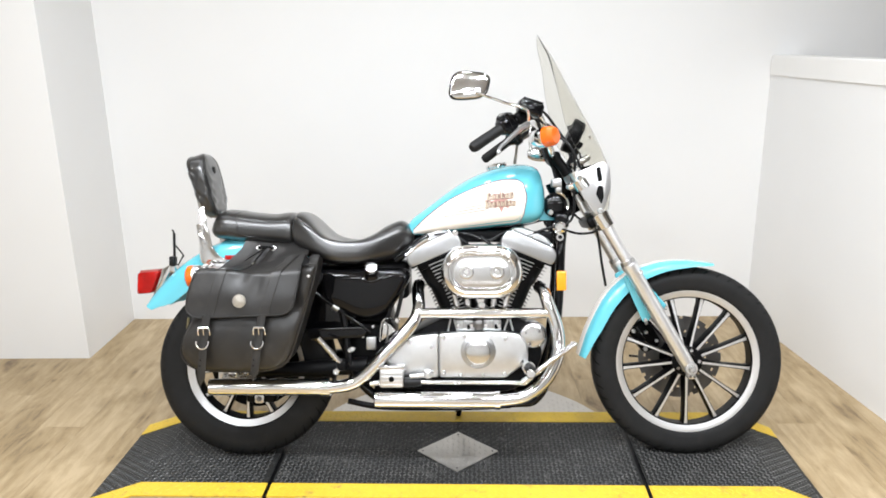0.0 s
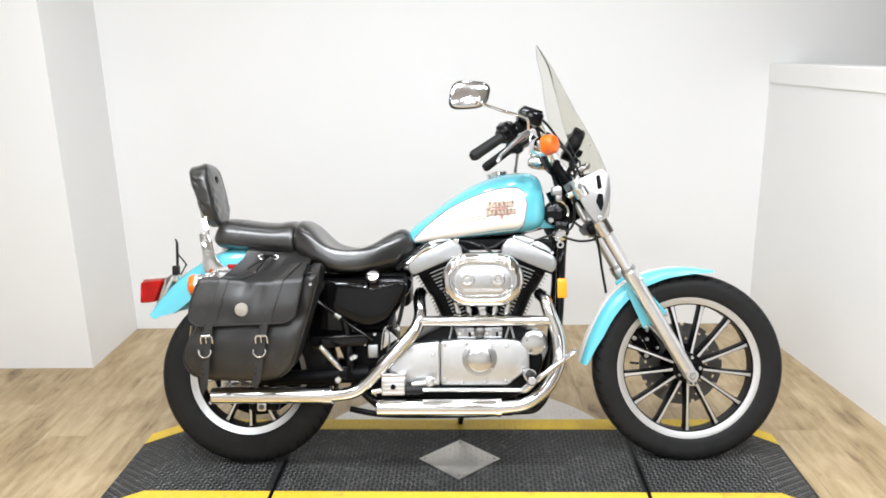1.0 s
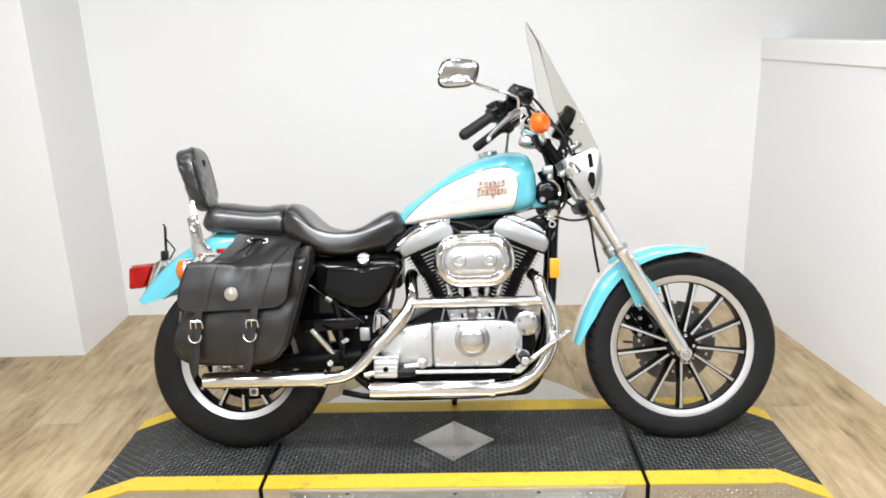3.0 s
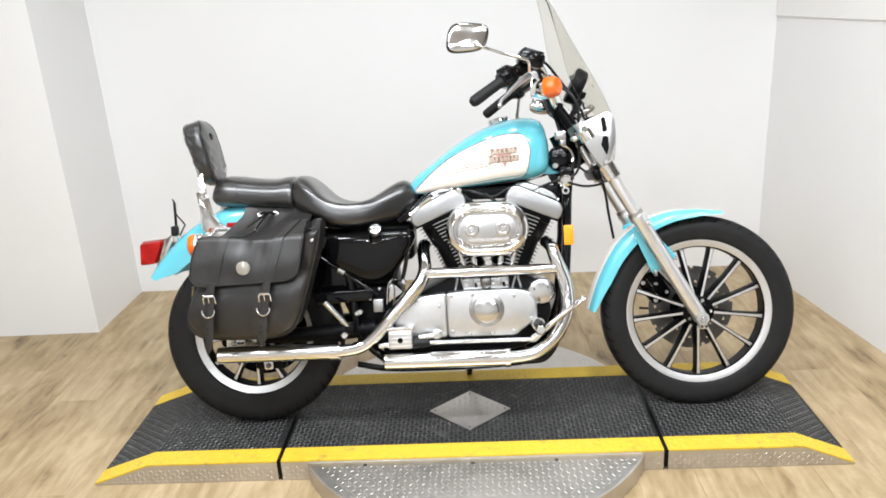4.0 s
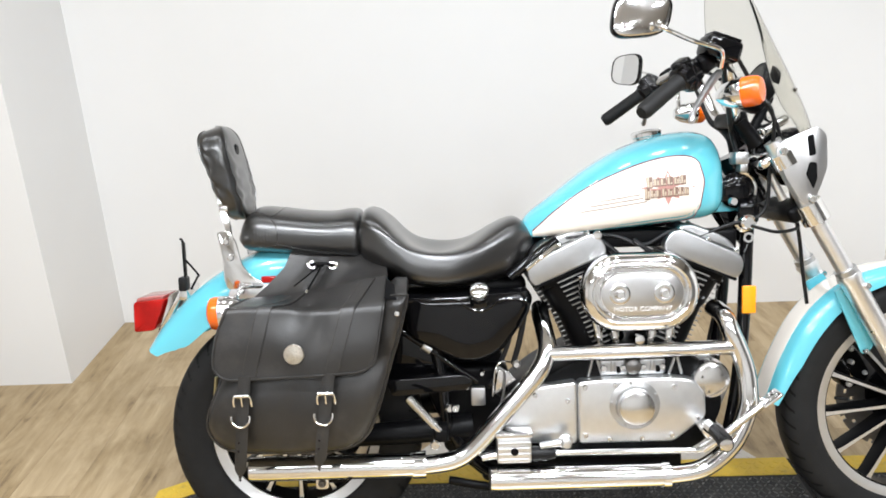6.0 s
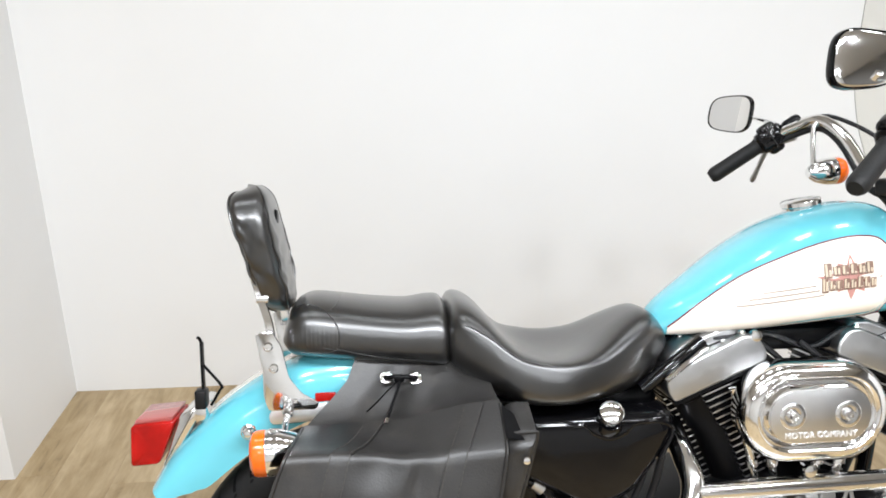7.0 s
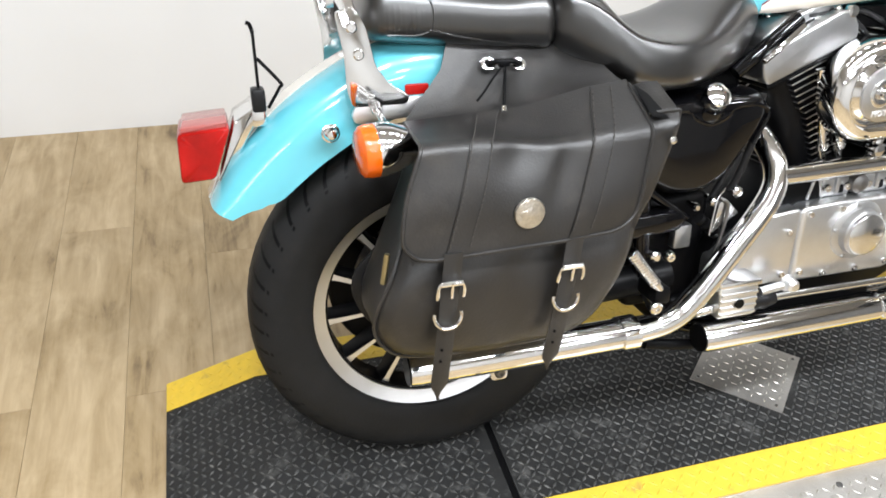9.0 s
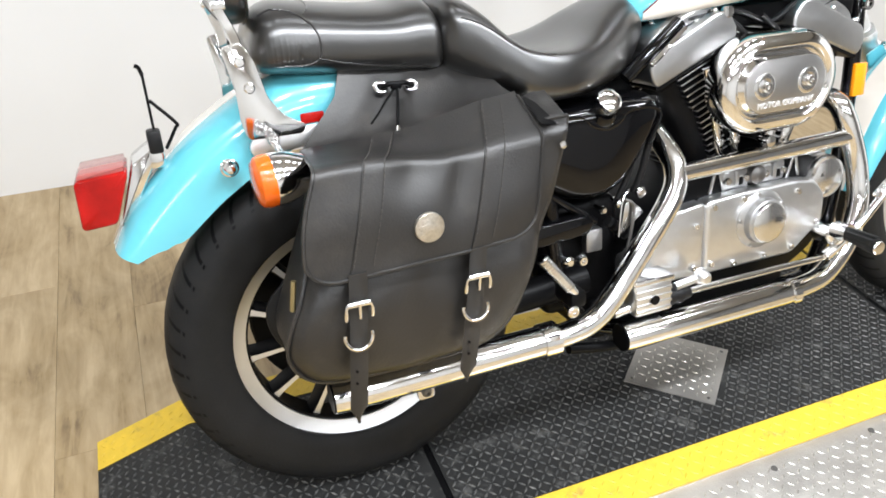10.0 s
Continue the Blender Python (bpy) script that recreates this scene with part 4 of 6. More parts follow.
for s in (-1, 1):
    bp("side_plate", slab(rounded([(-0.936, 0.797), (-0.908, 0.802), (-0.893, 0.775), (-0.882, 0.722), (-0.862, 0.694), (-0.832, 0.676), (-0.838, 0.664), (-0.918, 0.664), (-0.925, 0.690), (-0.925, 0.735)], 0.008), s * 0.106 - 0.003, s * 0.106 + 0.003, 0.0012), CHROME, sissy, "flat chrome side plate")
    for bz, bx in ((0.775, -0.914), (0.738, -0.906)):
        bolt(bx, s * 0.106 - (0.003 if s < 0 else -0.003), bz, 0.008, 0.005, sissy, None if s < 0 else side(bx, 0.103, bz) @ pose(0, 0, 0, 180))
    rail = bp("fender_strut", slab(rounded([(-0.920, 0.652), (-0.910, 0.668), (-0.60, 0.69), (-0.60, 0.655), (-0.914, 0.638)], 0.012), s * 0.100 - 0.005, s * 0.100 + 0.005, 0.003), SLIDER, None, "chrome mudguard strut")
    bolt(-0.885, s * 0.105 - (0.006 if s < 0 else -0.006), 0.662, 0.010, 0.010, rail, None if s < 0 else side(-0.885, 0.105, 0.662) @ pose(0, 0, 0, 180))
bp("side_reflector", rbox((-0.822, -0.106, 0.684), (0.036, 0.006, 0.016), 0.003), RED, None, "red side reflector")


# turn signals
def signal(x, y, z, axis, r=0.036, length=0.075, label="chrome bullet turn signal with an amber lens", stalk=None, flat=1.0):
    a = Vector(axis).normalized()
    m = Matrix.Translation((x, y, z)) @ a.to_track_quat("Z", "Y").to_matrix().to_4x4()
    body = bp("turn_signal", lathe([(0, -length), (r * 0.35, -length * 0.97), (r * 0.72, -length * 0.72), (r * 0.95, -length * 0.3), (r, 0), (r * 0.98, 0.004), (0, 0.004)], 36, m), CHROME, None, label)
    bp("lens", lathe([(0, 0.003), (r * 0.985, 0.003), (r * 0.985, 0.014 * flat), (r * 0.93, 0.022 * flat), (r * 0.75, 0.027 * flat), (0, 0.030 * flat)], 36, m), AMBER, body, "ribbed amber lens")
    if stalk:
        bp("stalk", tube(stalk, 0.0058, 10), CHROME, body)
    return body


signal(0.231, -0.203, 1.066, (0.76, -0.62, 0.08), 0.033, 0.056, flat=1.5, stalk=[(0.222, -0.18, 1.068), (0.23, -0.12, 1.07), (0.225, -0.10, 1.10)])
signal(0.262, 0.20, 1.050, (1, 0.02, 0.05), 0.030, 0.055, stalk=[(0.222, 0.20, 1.060), (0.220, 0.201, 1.10), (0.222, 0.203, 1.145), (0.234, 0.205, 1.158)])
for s in (-1, 1):
    nut = bp("acorn_nut", lathe([(0, 0.016), (0.006, 0.0145), (0.010, 0.009), (0.011, 0.003), (0.0135, 0.002), (0.0135, 0.0), (0, 0)], 24, side(-0.952, s * 0.096 - (0.012 if s < 0 else -0.012), 0.630) @ (pose(0, 0, 0) if s < 0 else pose(0, 0, 0, 180))), CHROME, None, "chrome acorn nut on the mudguard")
    bp("collar", tube([(-0.952, s * 0.086, 0.630), (-0.952, s * 0.108, 0.630)], 0.008, 14), CHROME, nut)
    signal(-0.905, s * 0.205, 0.628, (-1, -0.06, -0.04), 0.037, 0.06, stalk=[(-0.885, s * 0.20, 0.64), (-0.885, s * 0.15, 0.655), (-0.885, s * 0.10, 0.660)])

# tail light and number plate carrier
tail = bp("tail_light", slab(rounded([(-1.082, 0.642), (-1.052, 0.660), (-1.050, 0.640), (-1.100, 0.555), (-1.116, 0.552), (-1.104, 0.580)], 0.004), -0.044, 0.044, 0.003), CHROME, None, "red tail light on a chrome base")
lo = rounded([(-1.164, 0.631), (-1.088, 0.636), (-1.118, 0.560), (-1.167, 0.557)], 0.008)
lens_rings = [[Vector((-1.127 + (x + 1.127) * f, y, 0.596 + (z - 0.596) * f)) for x, z in lo] for f, y in ((0.3, -0.0545), (0.93, -0.0545), (0.985, -0.0525), (1.0, -0.048), (1.0, 0.048), (0.985, 0.0525), (0.93, 0.0545), (0.3, 0.0545))]
bp("lens", loft(lens_rings), RED, tail, "ribbed red lens", 40)
bp("top_lens", slab(rounded([(-1.157, 0.639), (-1.092, 0.643), (-1.096, 0.633), (-1.160, 0.629)], 0.003), -0.046, 0.046, 0.002), CLEARLENS, tail, "frosted clear top strip")
carrier = bp("plate_carrier", rbox((-1.042, -0.028, 0.706), (0.004, 0.018, 0.125), 0.0015), SATIN, None, "black number plate carrier without a plate")
bp("stay", tube([(-1.040, -0.03, 0.728), (-1.010, -0.034, 0.692), (-1.012, -0.034, 0.684), (-1.03, -0.03, 0.655)], 0.0026, 8), SATIN, carrier)
bp("foot", rbox((-1.046, 0.0, 0.645), (0.022, 0.09, 0.03), 0.004), CHROME, carrier)
bp("bracket_box", rbox((-1.044, -0.036, 0.670), (0.020, 0.030, 0.034), 0.004), PLASTIC, carrier, "black bracket block")
bp("clip", tube([(-1.042, -0.028, 0.764), (-1.045, -0.028, 0.775), (-1.050, -0.028, 0.778)], 0.003, 6), SATIN, carrier)

# engine
engine = bp("engine", slab(rounded([(-0.28, 0.235), (-0.29, 0.36), (-0.20, 0.43), (-0.06, 0.50), (0.10, 0.50), (0.20, 0.45), (0.235, 0.36), (0.20, 0.27), (0.12, 0.225)], 0.03), -0.115, 0.13, 0.012), SATIN, None, "air-cooled V-twin engine with polished covers and black cylinders")
TILT = math.radians(22.5)


def cylinder(cx, cz, s):
    """s = -1 leans back, 1 leans forward; (cx, cz) is the middle of its head."""
    m = Matrix.Translation((cx, 0, cz)) @ Matrix.Rotation(s * TILT, 4, "Y")
    core = []
    for z, a in ((-0.20, 0.064), (-0.085, 0.066), (-0.070, 0.073), (0.0, 0.082)):
        core.append([Vector((math.copysign(abs(math.cos(u)) ** 0.6, math.cos(u)) * a, math.copysign(abs(math.sin(u)) ** 0.6, math.sin(u)) * 0.079, z)) for u in (2 * math.pi * k / 40 for k in range(40))])
    bm = loft(core)
    bp("cylinder", moved(bm, m), SATIN, engine, "black finned cylinder", 30)
    for k in range(16):
        z = -0.182 + 0.0125 * k
        w = 0.150 if k < 9 else 0.166 + 0.004 * (k - 9)
        fin = rbox((0, 0, z), (w, 0.180, 0.0030), 0.0)
        bmesh.ops.recalc_face_normals(fin, faces=fin.faces)
        es = [e for e in fin.edges if abs(e.verts[0].co.z - e.verts[1].co.z) > 0.002]
        bmesh.ops.bevel(fin, geom=es, offset=0.055, segments=5, affect="EDGES")
        for f in fin.faces:
            f.material_index = 1 if abs(f.normal.z) < 0.3 else 0
        bp("fin", moved(fin, m), [SATIN, FINEDGE], engine, "", 30)
    bp("cylinder_head", rbox((0, 0, 0.0), (0.150, 0.160, 0.030), 0.008, 3, None), SATIN, engine, "black cylinder head").matrix_basis = m
    low = [(-0.092, 0.010), (-0.099, 0.026), (-0.095, 0.050), (-0.078, 0.066), (0.070, 0.072), (0.090, 0.060), (0.097, 0.030), (0.090, 0.010)]
    top = [(-0.076, 0.064), (-0.066, 0.082), (-0.045, 0.091), (-0.015, 0.094), (0.045, 0.092), (0.070, 0.084), (0.080, 0.066)]
    if s > 0:
        low, top = [(-x, z) for x, z in low[::-1]], [(-x, z) for x, z in top[::-1]]
    bp("rocker_box", moved(slab(rounded(low, 0.009), -0.107, 0.107, 0.0055, 3), m), CAST, engine, "cast aluminium rocker box", 40)
    bp("rocker_cover", moved(slab(rounded(top, 0.010), -0.084, 0.084, 0.008, 4), m), CAST, engine, "domed aluminium rocker cover", 40)
    # dark raised patch stands in for a shaded hollow in the cover
    bp("cover_recess", moved(rbox((-s * 0.020, -0.060, 0.0925), (0.060, 0.030, 0.004), 0.0015), m), STEELDARK, engine)
    bp("rocker_gasket", moved(slab(rounded([(-0.094, 0.004), (-0.094, 0.012), (0.094, 0.012), (0.094, 0.004)], 0.003), -0.104, 0.104, 0.001, 1), m), SATIN, engine)
    for ux in (-0.070, 0.0, 0.070):
        bolt(0, 0, 0, 0.0065, 0.008, engine, m @ Matrix.Translation((ux, -0.092, 0.069)))
    for ux in (-0.03, 0.025):
        bolt(0, 0, 0, 0.006, 0.005, engine, m @ Matrix.Translation((-s * 0.010 + ux, -0.035, 0.093)))
    return m


cylinder(-0.118, 0.672, -1)
cylinder(0.172, 0.676, 1)
for x0, x1, z1 in ((-0.038, -0.098, 0.668), (-0.006, -0.048, 0.668), (0.052, 0.098, 0.668), (0.088, 0.150, 0.668)):
    bp("pushrod_tube", tube([(x0, -0.090, 0.452), (x0 + (x1 - x0) * 0.5, -0.096, 0.56), (x1, -0.100, z1)], 0.0088, 12, smooth=False), CHROME, engine, "chrome pushrod tube")
    d = Vector((x1 - x0, 0.0, z1 - 0.452)).normalized()
    for f in (0.12, 0.34):
        q = Vector((x0, -0.090, 0.452)).lerp(Vector((x1, -0.100, z1)), f)
        bp("collar", tube([q - d * 0.006, q + d * 0.006], 0.0125, 14), CHROME, engine)
bp("sump", rbox((-0.10, 0.0, 0.215), (0.48, 0.20, 0.085), 0.015, 3), SATIN, engine, "black lower crankcase")
# block added to fill the shaded interior behind the oil tank
bp("gearbox", rbox((-0.35, 0.01, 0.35), (0.16, 0.19, 0.22), 0.02, 3), SATIN, engine, "dark filler block for the shaded interior behind the oil tank")
# gearcase and sprocket covers
bp("gearcase_cover", slab(rounded([(-0.1165, 0.280), (-0.1165, 0.428), (-0.04, 0.432), (0.10, 0.432), (0.150, 0.425), (0.178, 0.392), (0.180, 0.335), (0.105, 0.278)], 0.012), -0.145, -0.105, 0.007, 3), ALU, engine, "brushed aluminium gearcase cover")
bp("front_housing", slab(rounded([(0.10, 0.290), (0.10, 0.432), (0.15, 0.455), (0.200, 0.468), (0.243, 0.442), (0.246, 0.392), (0.218, 0.325), (0.165, 0.280)], 0.014), -0.108, -0.07, 0.006, 3), CAST, engine, "cast aluminium front housing")
bp("sprocket_cover", slab(rounded([(-0.290, 0.285), (-0.290, 0.345), (-0.210, 0.418), (-0.118, 0.428), (-0.118, 0.280)], 0.010), -0.143, -0.10, 0.006, 3), ALU, engine, "brushed aluminium sprocket cover")
bp("timer_cover", lathe([(0.0, 0.024), (0.040, 0.024), (0.044, 0.021), (0.046, 0.009), (0.053, 0.007), (0.058, 0.004), (0.058, 0), (0, 0)], 56, side(0.014, -0.143, 0.370)), ALUDARK, engine, "polished round timer cover")
bp("timer_face", lathe([(0, 0.008), (0.036, 0.0075), (0.040, 0.005), (0.0405, 0), (0, 0)], 48, side(0.014, -0.1665, 0.370)), POLISH, engine, "bright turned face")
for k in range(5):
    a = 2 * math.pi * k / 5 + 0.5
    bolt(0.014 + 0.053 * math.cos(a), -0.148, 0.370 + 0.053 * math.sin(a), 0.0045, 0.004, engine, material=ALUDARK)
bp("oil_filter", lathe([(0, 0.040), (0.030, 0.040), (0.040, 0.036), (0.045, 0.027), (0.046, 0), (0, 0)], 48, side(0.196, -0.098, 0.4185)), POLISH, engine, "chromed round end cover")
for a in (0.6, 2.7, 4.4):
    bp("cover_mark", slab([(0.196 + 0.026 * math.cos(a) - 0.004, 0.4185 + 0.026 * math.sin(a) - 0.004), (0.196 + 0.026 * math.cos(a) + 0.004, 0.4185 + 0.026 * math.sin(a) - 0.004), (0.196 + 0.026 * math.cos(a), 0.4185 + 0.026 * math.sin(a) + 0.005)], -0.1385, -0.134, 0), STEELDARK, engine)
for bx, bz in ((-0.10, 0.30), (-0.10, 0.415), (-0.045, 0.29), (0.03, 0.29), (0.10, 0.295), (0.16, 0.335), (0.105, 0.41), (-0.03, 0.418), (-0.14, 0.385), (-0.14, 0.30), (-0.265, 0.30), (-0.215, 0.40)):
    bolt(bx, -0.144, bz, 0.0065, 0.006, engine)
bp("case_top", slab(rounded([(-0.115, 0.420), (-0.095, 0.462), (-0.02, 0.474), (0.10, 0.474), (0.155, 0.462), (0.165, 0.420)], 0.010), -0.098, -0.060, 0.004), CAST, engine, "cast aluminium upper crankcase")
for gx, gr in ((-0.082, 14), (-0.060, -16), (0.005, 20), (0.028, -20), (0.108, 18), (0.126, -14)):
    bp("case_rib", rbox((gx, -0.108, 0.452), (0.007, 0.020, 0.044), 0.002, 1, Matrix.Rotation(math.radians(gr), 4, "Y")), CAST, engine)
# tappet blocks between the gearcase and the crossover pipe
for tx in (-0.03, 0.062):
    bp("tappet_block", rbox((tx, -0.092, 0.452), (0.062, 0.055, 0.040), 0.007, 3), CAST, engine)
    bp("tappet_rib", rbox((tx, -0.121, 0.456), (0.010, 0.008, 0.030), 0.003), CAST, engine)
    # dark chip on the block's face paints in a hollow's shade
    bp("tappet_recess", rbox((tx + 0.013, -0.1195, 0.447), (0.010, 0.003, 0.016), 0.001), SATIN, engine)
    for k in (-1, 1):
        bolt(tx + k * 0.022, -0.119, 0.452, 0.008, 0.008, engine)
bp("case_boss", lathe([(0, 0), (0.022, 0), (0.018, 0.02), (0.009, 0.026), (0, 0.026)], 24, side(0.016, -0.11, 0.455)), STEELDARK, engine)
bp("intake_manifold", tube([(-0.02, 0.0, 0.66), (0.027, -0.05, 0.655), (0.075, 0.0, 0.66)], 0.022, 14), SATIN, engine)
bp("cam_stud", lathe([(0, 0), (0.007, 0), (0.007, 0.016), (0.011, 0.018), (0.011, 0.028), (0, 0.03)], 14, side(0.027, -0.115, 0.522)), CHROME, engine)

# air cleaner
AX, AZ = 0.028, 0.632
rings = []
for rx, rz, y in ((0.118, 0.075, -0.095), (0.134, 0.089, -0.108), (0.136, 0.091, -0.135), (0.133, 0.088, -0.148), (0.124, 0.079, -0.158), (0.112, 0.067, -0.161), (0.106, 0.061, -0.158), (0.103, 0.058, -0.152), (0.100, 0.055, -0.155), (0.094, 0.049, -0.163), (0.060, 0.020, -0.166)):
    rings.append([Vector((x, y, z)) for x, z in stadium(AX, AZ, rx, rz, 72)])
air = bp("air_cleaner", loft(rings), CHROME, None, "oval chrome air cleaner cover", 40)
for bx in (-0.023, 0.077):
    bp("screw_dish", lathe([(0.0, -0.001), (0.010, 0.0), (0.013, 0.0015), (0.021, 0.0018), (0.024, 0.0), (0, -0.002)], 40, side(bx, -0.1665, AZ + 0.001)), POLISH, air)
    bolt(bx, -0.167, AZ + 0.001, 0.010, 0.009, air)


def lettering(text, size, m, material, parent, name="lettering"):
    cu = bpy.data.curves.new(name, "FONT")
    cu.body, cu.size, cu.align_x, cu.align_y, cu.extrude = text, size, "CENTER", "CENTER", 0.0012
    cu.resolution_u = 2
    tmp = bpy.data.objects.new(name, cu)
    scene.collection.objects.link(tmp)
    bpy.context.view_layer.update()
    me = bpy.data.meshes.new_from_object(tmp.evaluated_get(bpy.context.evaluated_depsgraph_get()))
    bpy.data.objects.remove(tmp)
    bm = bmesh.new()
    bm.from_mesh(me)
    bpy.data.meshes.remove(me)
    return bp(name, moved(bm, m), material, parent, "raised words on the cover")


bp("centre_plate", slab(stadium(AX, AZ, 0.092, 0.047, 64), -0.1665, -0.160, 0.002), POLPLATE, air, "polished centre plate")
lettering("MOTOR COMPANY", 0.0150, Matrix.Translation((AX, -0.1668, AZ - 0.034)) @ pose(0, 0, 0, 90), BRIGHT, air)

# exhaust
front_pipe = bp("front_exhaust", tube([(0.225, -0.05, 0.575), (0.238, -0.092, 0.56), (0.248, -0.112, 0.525), (0.274, -0.120, 0.455), (0.281, -0.130, 0.40), (0.274, -0.142, 0.345), (0.236, -0.158, 0.275), (0.168, -0.172, 0.226), (0.10, -0.175, 0.213), (0.05, -0.175, 0.213)], 0.0215, 20), CHROME, None, "chrome front cylinder exhaust pipe with muffler")
bp("muffler", tube([(0.075, -0.175, 0.213), (0.060, -0.175, 0.213), (-0.31, -0.178, 0.216), (-0.325, -0.178, 0.216)], [0.026, 0.0285, 0.0285, 0.027], 28, smooth=False), CHROME, front_pipe, "short chrome muffler")
# black disc on the closed end stands in for the shade inside
bp("muffler_mouth", lathe([(0, 0), (0.0255, 0), (0.0255, 0.002), (0, 0.002)], 28, Matrix.Translation((-0.3255, -0.178, 0.216)) @ pose(0, 0, 0, 0, -90, 0)), SATIN, front_pipe)
bp("pipe_clamp", tube([(0.083, -0.175, 0.213), (0.066, -0.175, 0.213)], 0.031, 24), CHROME, front_pipe)
rear_pipe = bp("rear_exhaust", tube([(-0.186, -0.030, 0.582), (-0.189, -0.062, 0.568), (-0.186, -0.098, 0.542), (-0.184, -0.132, 0.505), (-0.205, -0.153, 0.460), (-0.28, -0.172, 0.380), (-0.36, -0.186, 0.298), (-0.405, -0.190, 0.270), (-0.46, -0.190, 0.261), (-0.50, -0.190, 0.261)], 0.0215, 20), CHROME, None, "chrome rear cylinder exhaust pipe with long muffler")
bp("muffler", tube([(-0.475, -0.190, 0.261), (-0.49, -0.190, 0.261), (-0.853, -0.190, 0.262), (-0.868, -0.190, 0.262)], [0.025, 0.0275, 0.0275, 0.026], 28, smooth=False), CHROME, rear_pipe, "long chrome muffler")
# same black disc, painting the dark inside of the long muffler
bp("muffler_mouth", lathe([(0, 0), (0.0245, 0), (0.0245, 0.002), (0, 0.002)], 28, Matrix.Translation((-0.8685, -0.190, 0.262)) @ pose(0, 0, 0, 0, -90, 0)), SATIN, rear_pipe)
bp("pipe_clamp", tube([(-0.470, -0.190, 0.261), (-0.50, -0.190, 0.261)], 0.0305, 24), CHROME, rear_pipe)
bp("clamp_bolt", rbox((-0.485, -0.212, 0.266), (0.022, 0.012, 0.03), 0.003), CHROME, rear_pipe)
bp("hanger", slab(rounded([(-0.725, 0.235), (-0.695, 0.235), (-0.695, 0.205), (-0.725, 0.205)], 0.008), -0.18, -0.172, 0.002), POLISH, rear_pipe)
bolt(-0.71, -0.18, 0.220, 0.009, 0.008, rear_pipe, material=STEELDARK)
bp("crossover_pipe", tube([(-0.182, -0.143, 0.496), (-0.05, -0.135, 0.494), (0.252, -0.116, 0.491)], 0.0175, 20), CHROME, None, "chrome crossover exhaust pipe")
bp("muffler_bracket", tube([(-0.42, -0.15, 0.205), (-0.30, -0.15, 0.185), (-0.05, -0.14, 0.18), (0.12, -0.13, 0.185)], 0.010, 10), SATIN, front_pipe)

# oil tank
oil_rings = []
OUT = rounded([(-0.530, 0.645), (-0.225, 0.645), (-0.208, 0.620), (-0.230, 0.572), (-0.284, 0.496), (-0.335, 0.470), (-0.392, 0.474), (-0.515, 0.542)], 0.03, 5)
cx0, cz0 = -0.365, 0.575
for sc, y in ((0.90, -0.01), (0.97, -0.04), (1.0, -0.078), (0.992, -0.100), (0.968, -0.118), (0.925, -0.132), (0.86, -0.140), (0.78, -0.1435), (0.4, -0.1455)):
    oil_rings.append([Vector((cx0 + (x - cx0) * sc, y, cz0 + (z - cz0) * sc)) for x, z in OUT])
oil = bp("oil_tank", loft(oil_rings), GLOSSBLACK, None, "gloss black oil tank with a chrome cap", 60)
bp("oil_cap", lathe([(0, -0.03), (0.016, -0.03), (0.017, 0.0), (0.0215, 0.003), (0.0225, 0.010), (0.021, 0.018), (0.015, 0.022), (0, 0.023)], 32, pose(-0.338, -0.140, 0.640, 50, 0, 0)), CHROME, oil, "chrome oil cap")
bp("filler_neck", lathe([(0, 0), (0.030, 0), (0.027, 0.02), (0.021, 0.028), (0, 0.028)], 32, pose(-0.338, -0.118, 0.616, 50, 0, 0)), GLOSSBLACK, oil)
bead = [(-0.505, -0.1385, 0.628), (-0.40, -0.1405, 0.627), (-0.380, -0.140, 0.622), (-0.364, -0.142, 0.609), (-0.338, -0.1435, 0.601), (-0.312, -0.142, 0.609), (-0.296, -0.140, 0.622), (-0.276, -0.1405, 0.627), (-0.238, -0.1385, 0.622), (-0.226, -0.1385, 0.605), (-0.248, -0.1405, 0.560)]
bp("pressed_lip", tube(bead, 0.0045, 8), GLOSSBLACK, oil, "raised lip pressed round the cap")
bp("battery_cover", rbox((-0.37, 0.02, 0.60), (0.30, 0.16, 0.13), 0.02, 3), SATIN, None, "black battery box")
bp("rear_panel", slab(rounded([(-0.60, 0.62), (-0.50, 0.60), (-0.40, 0.49), (-0.40, 0.40), (-0.55, 0.42), (-0.63, 0.52)], 0.02), -0.09, -0.07, 0.004), GLOSSBLACK, None, "gloss black inner guard panel")
bp("inner_guard", slab(rounded([(-0.52, 0.66), (-0.30, 0.66), (-0.28, 0.44), (-0.30, 0.30), (-0.42, 0.28), (-0.48, 0.42)], 0.02), -0.06, 0.09, 0.006), SATIN, None, "satin black inner mudguard")

# foot controls on the right
master = bp("rear_master_cylinder", rbox((-0.270, -0.176, 0.290), (0.078, 0.045, 0.062), 0.006, 2), ALU, None, "aluminium rear brake master cylinder")
bp("reservoir_lid", rbox((-0.270, -0.176, 0.325), (0.084, 0.050, 0.012), 0.004), POLISH, master)
for k in range(4):
    bp("rib", rbox((-0.270, -0.1990, 0.268 + 0.013 * k), (0.074, 0.004, 0.005), 0.001), ALU, master)
# opening shown by a black disc, shade put into its colour
bp("port", lathe([(0, 0), (0.009, 0), (0.009, 0.003), (0, 0.003)], 16, side(-0.270, -0.1995, 0.288)), SATIN, master)
bp("hose_union", tube([(-0.31, -0.176, 0.272), (-0.343, -0.176, 0.268)], 0.010, 12), CHROME, master)
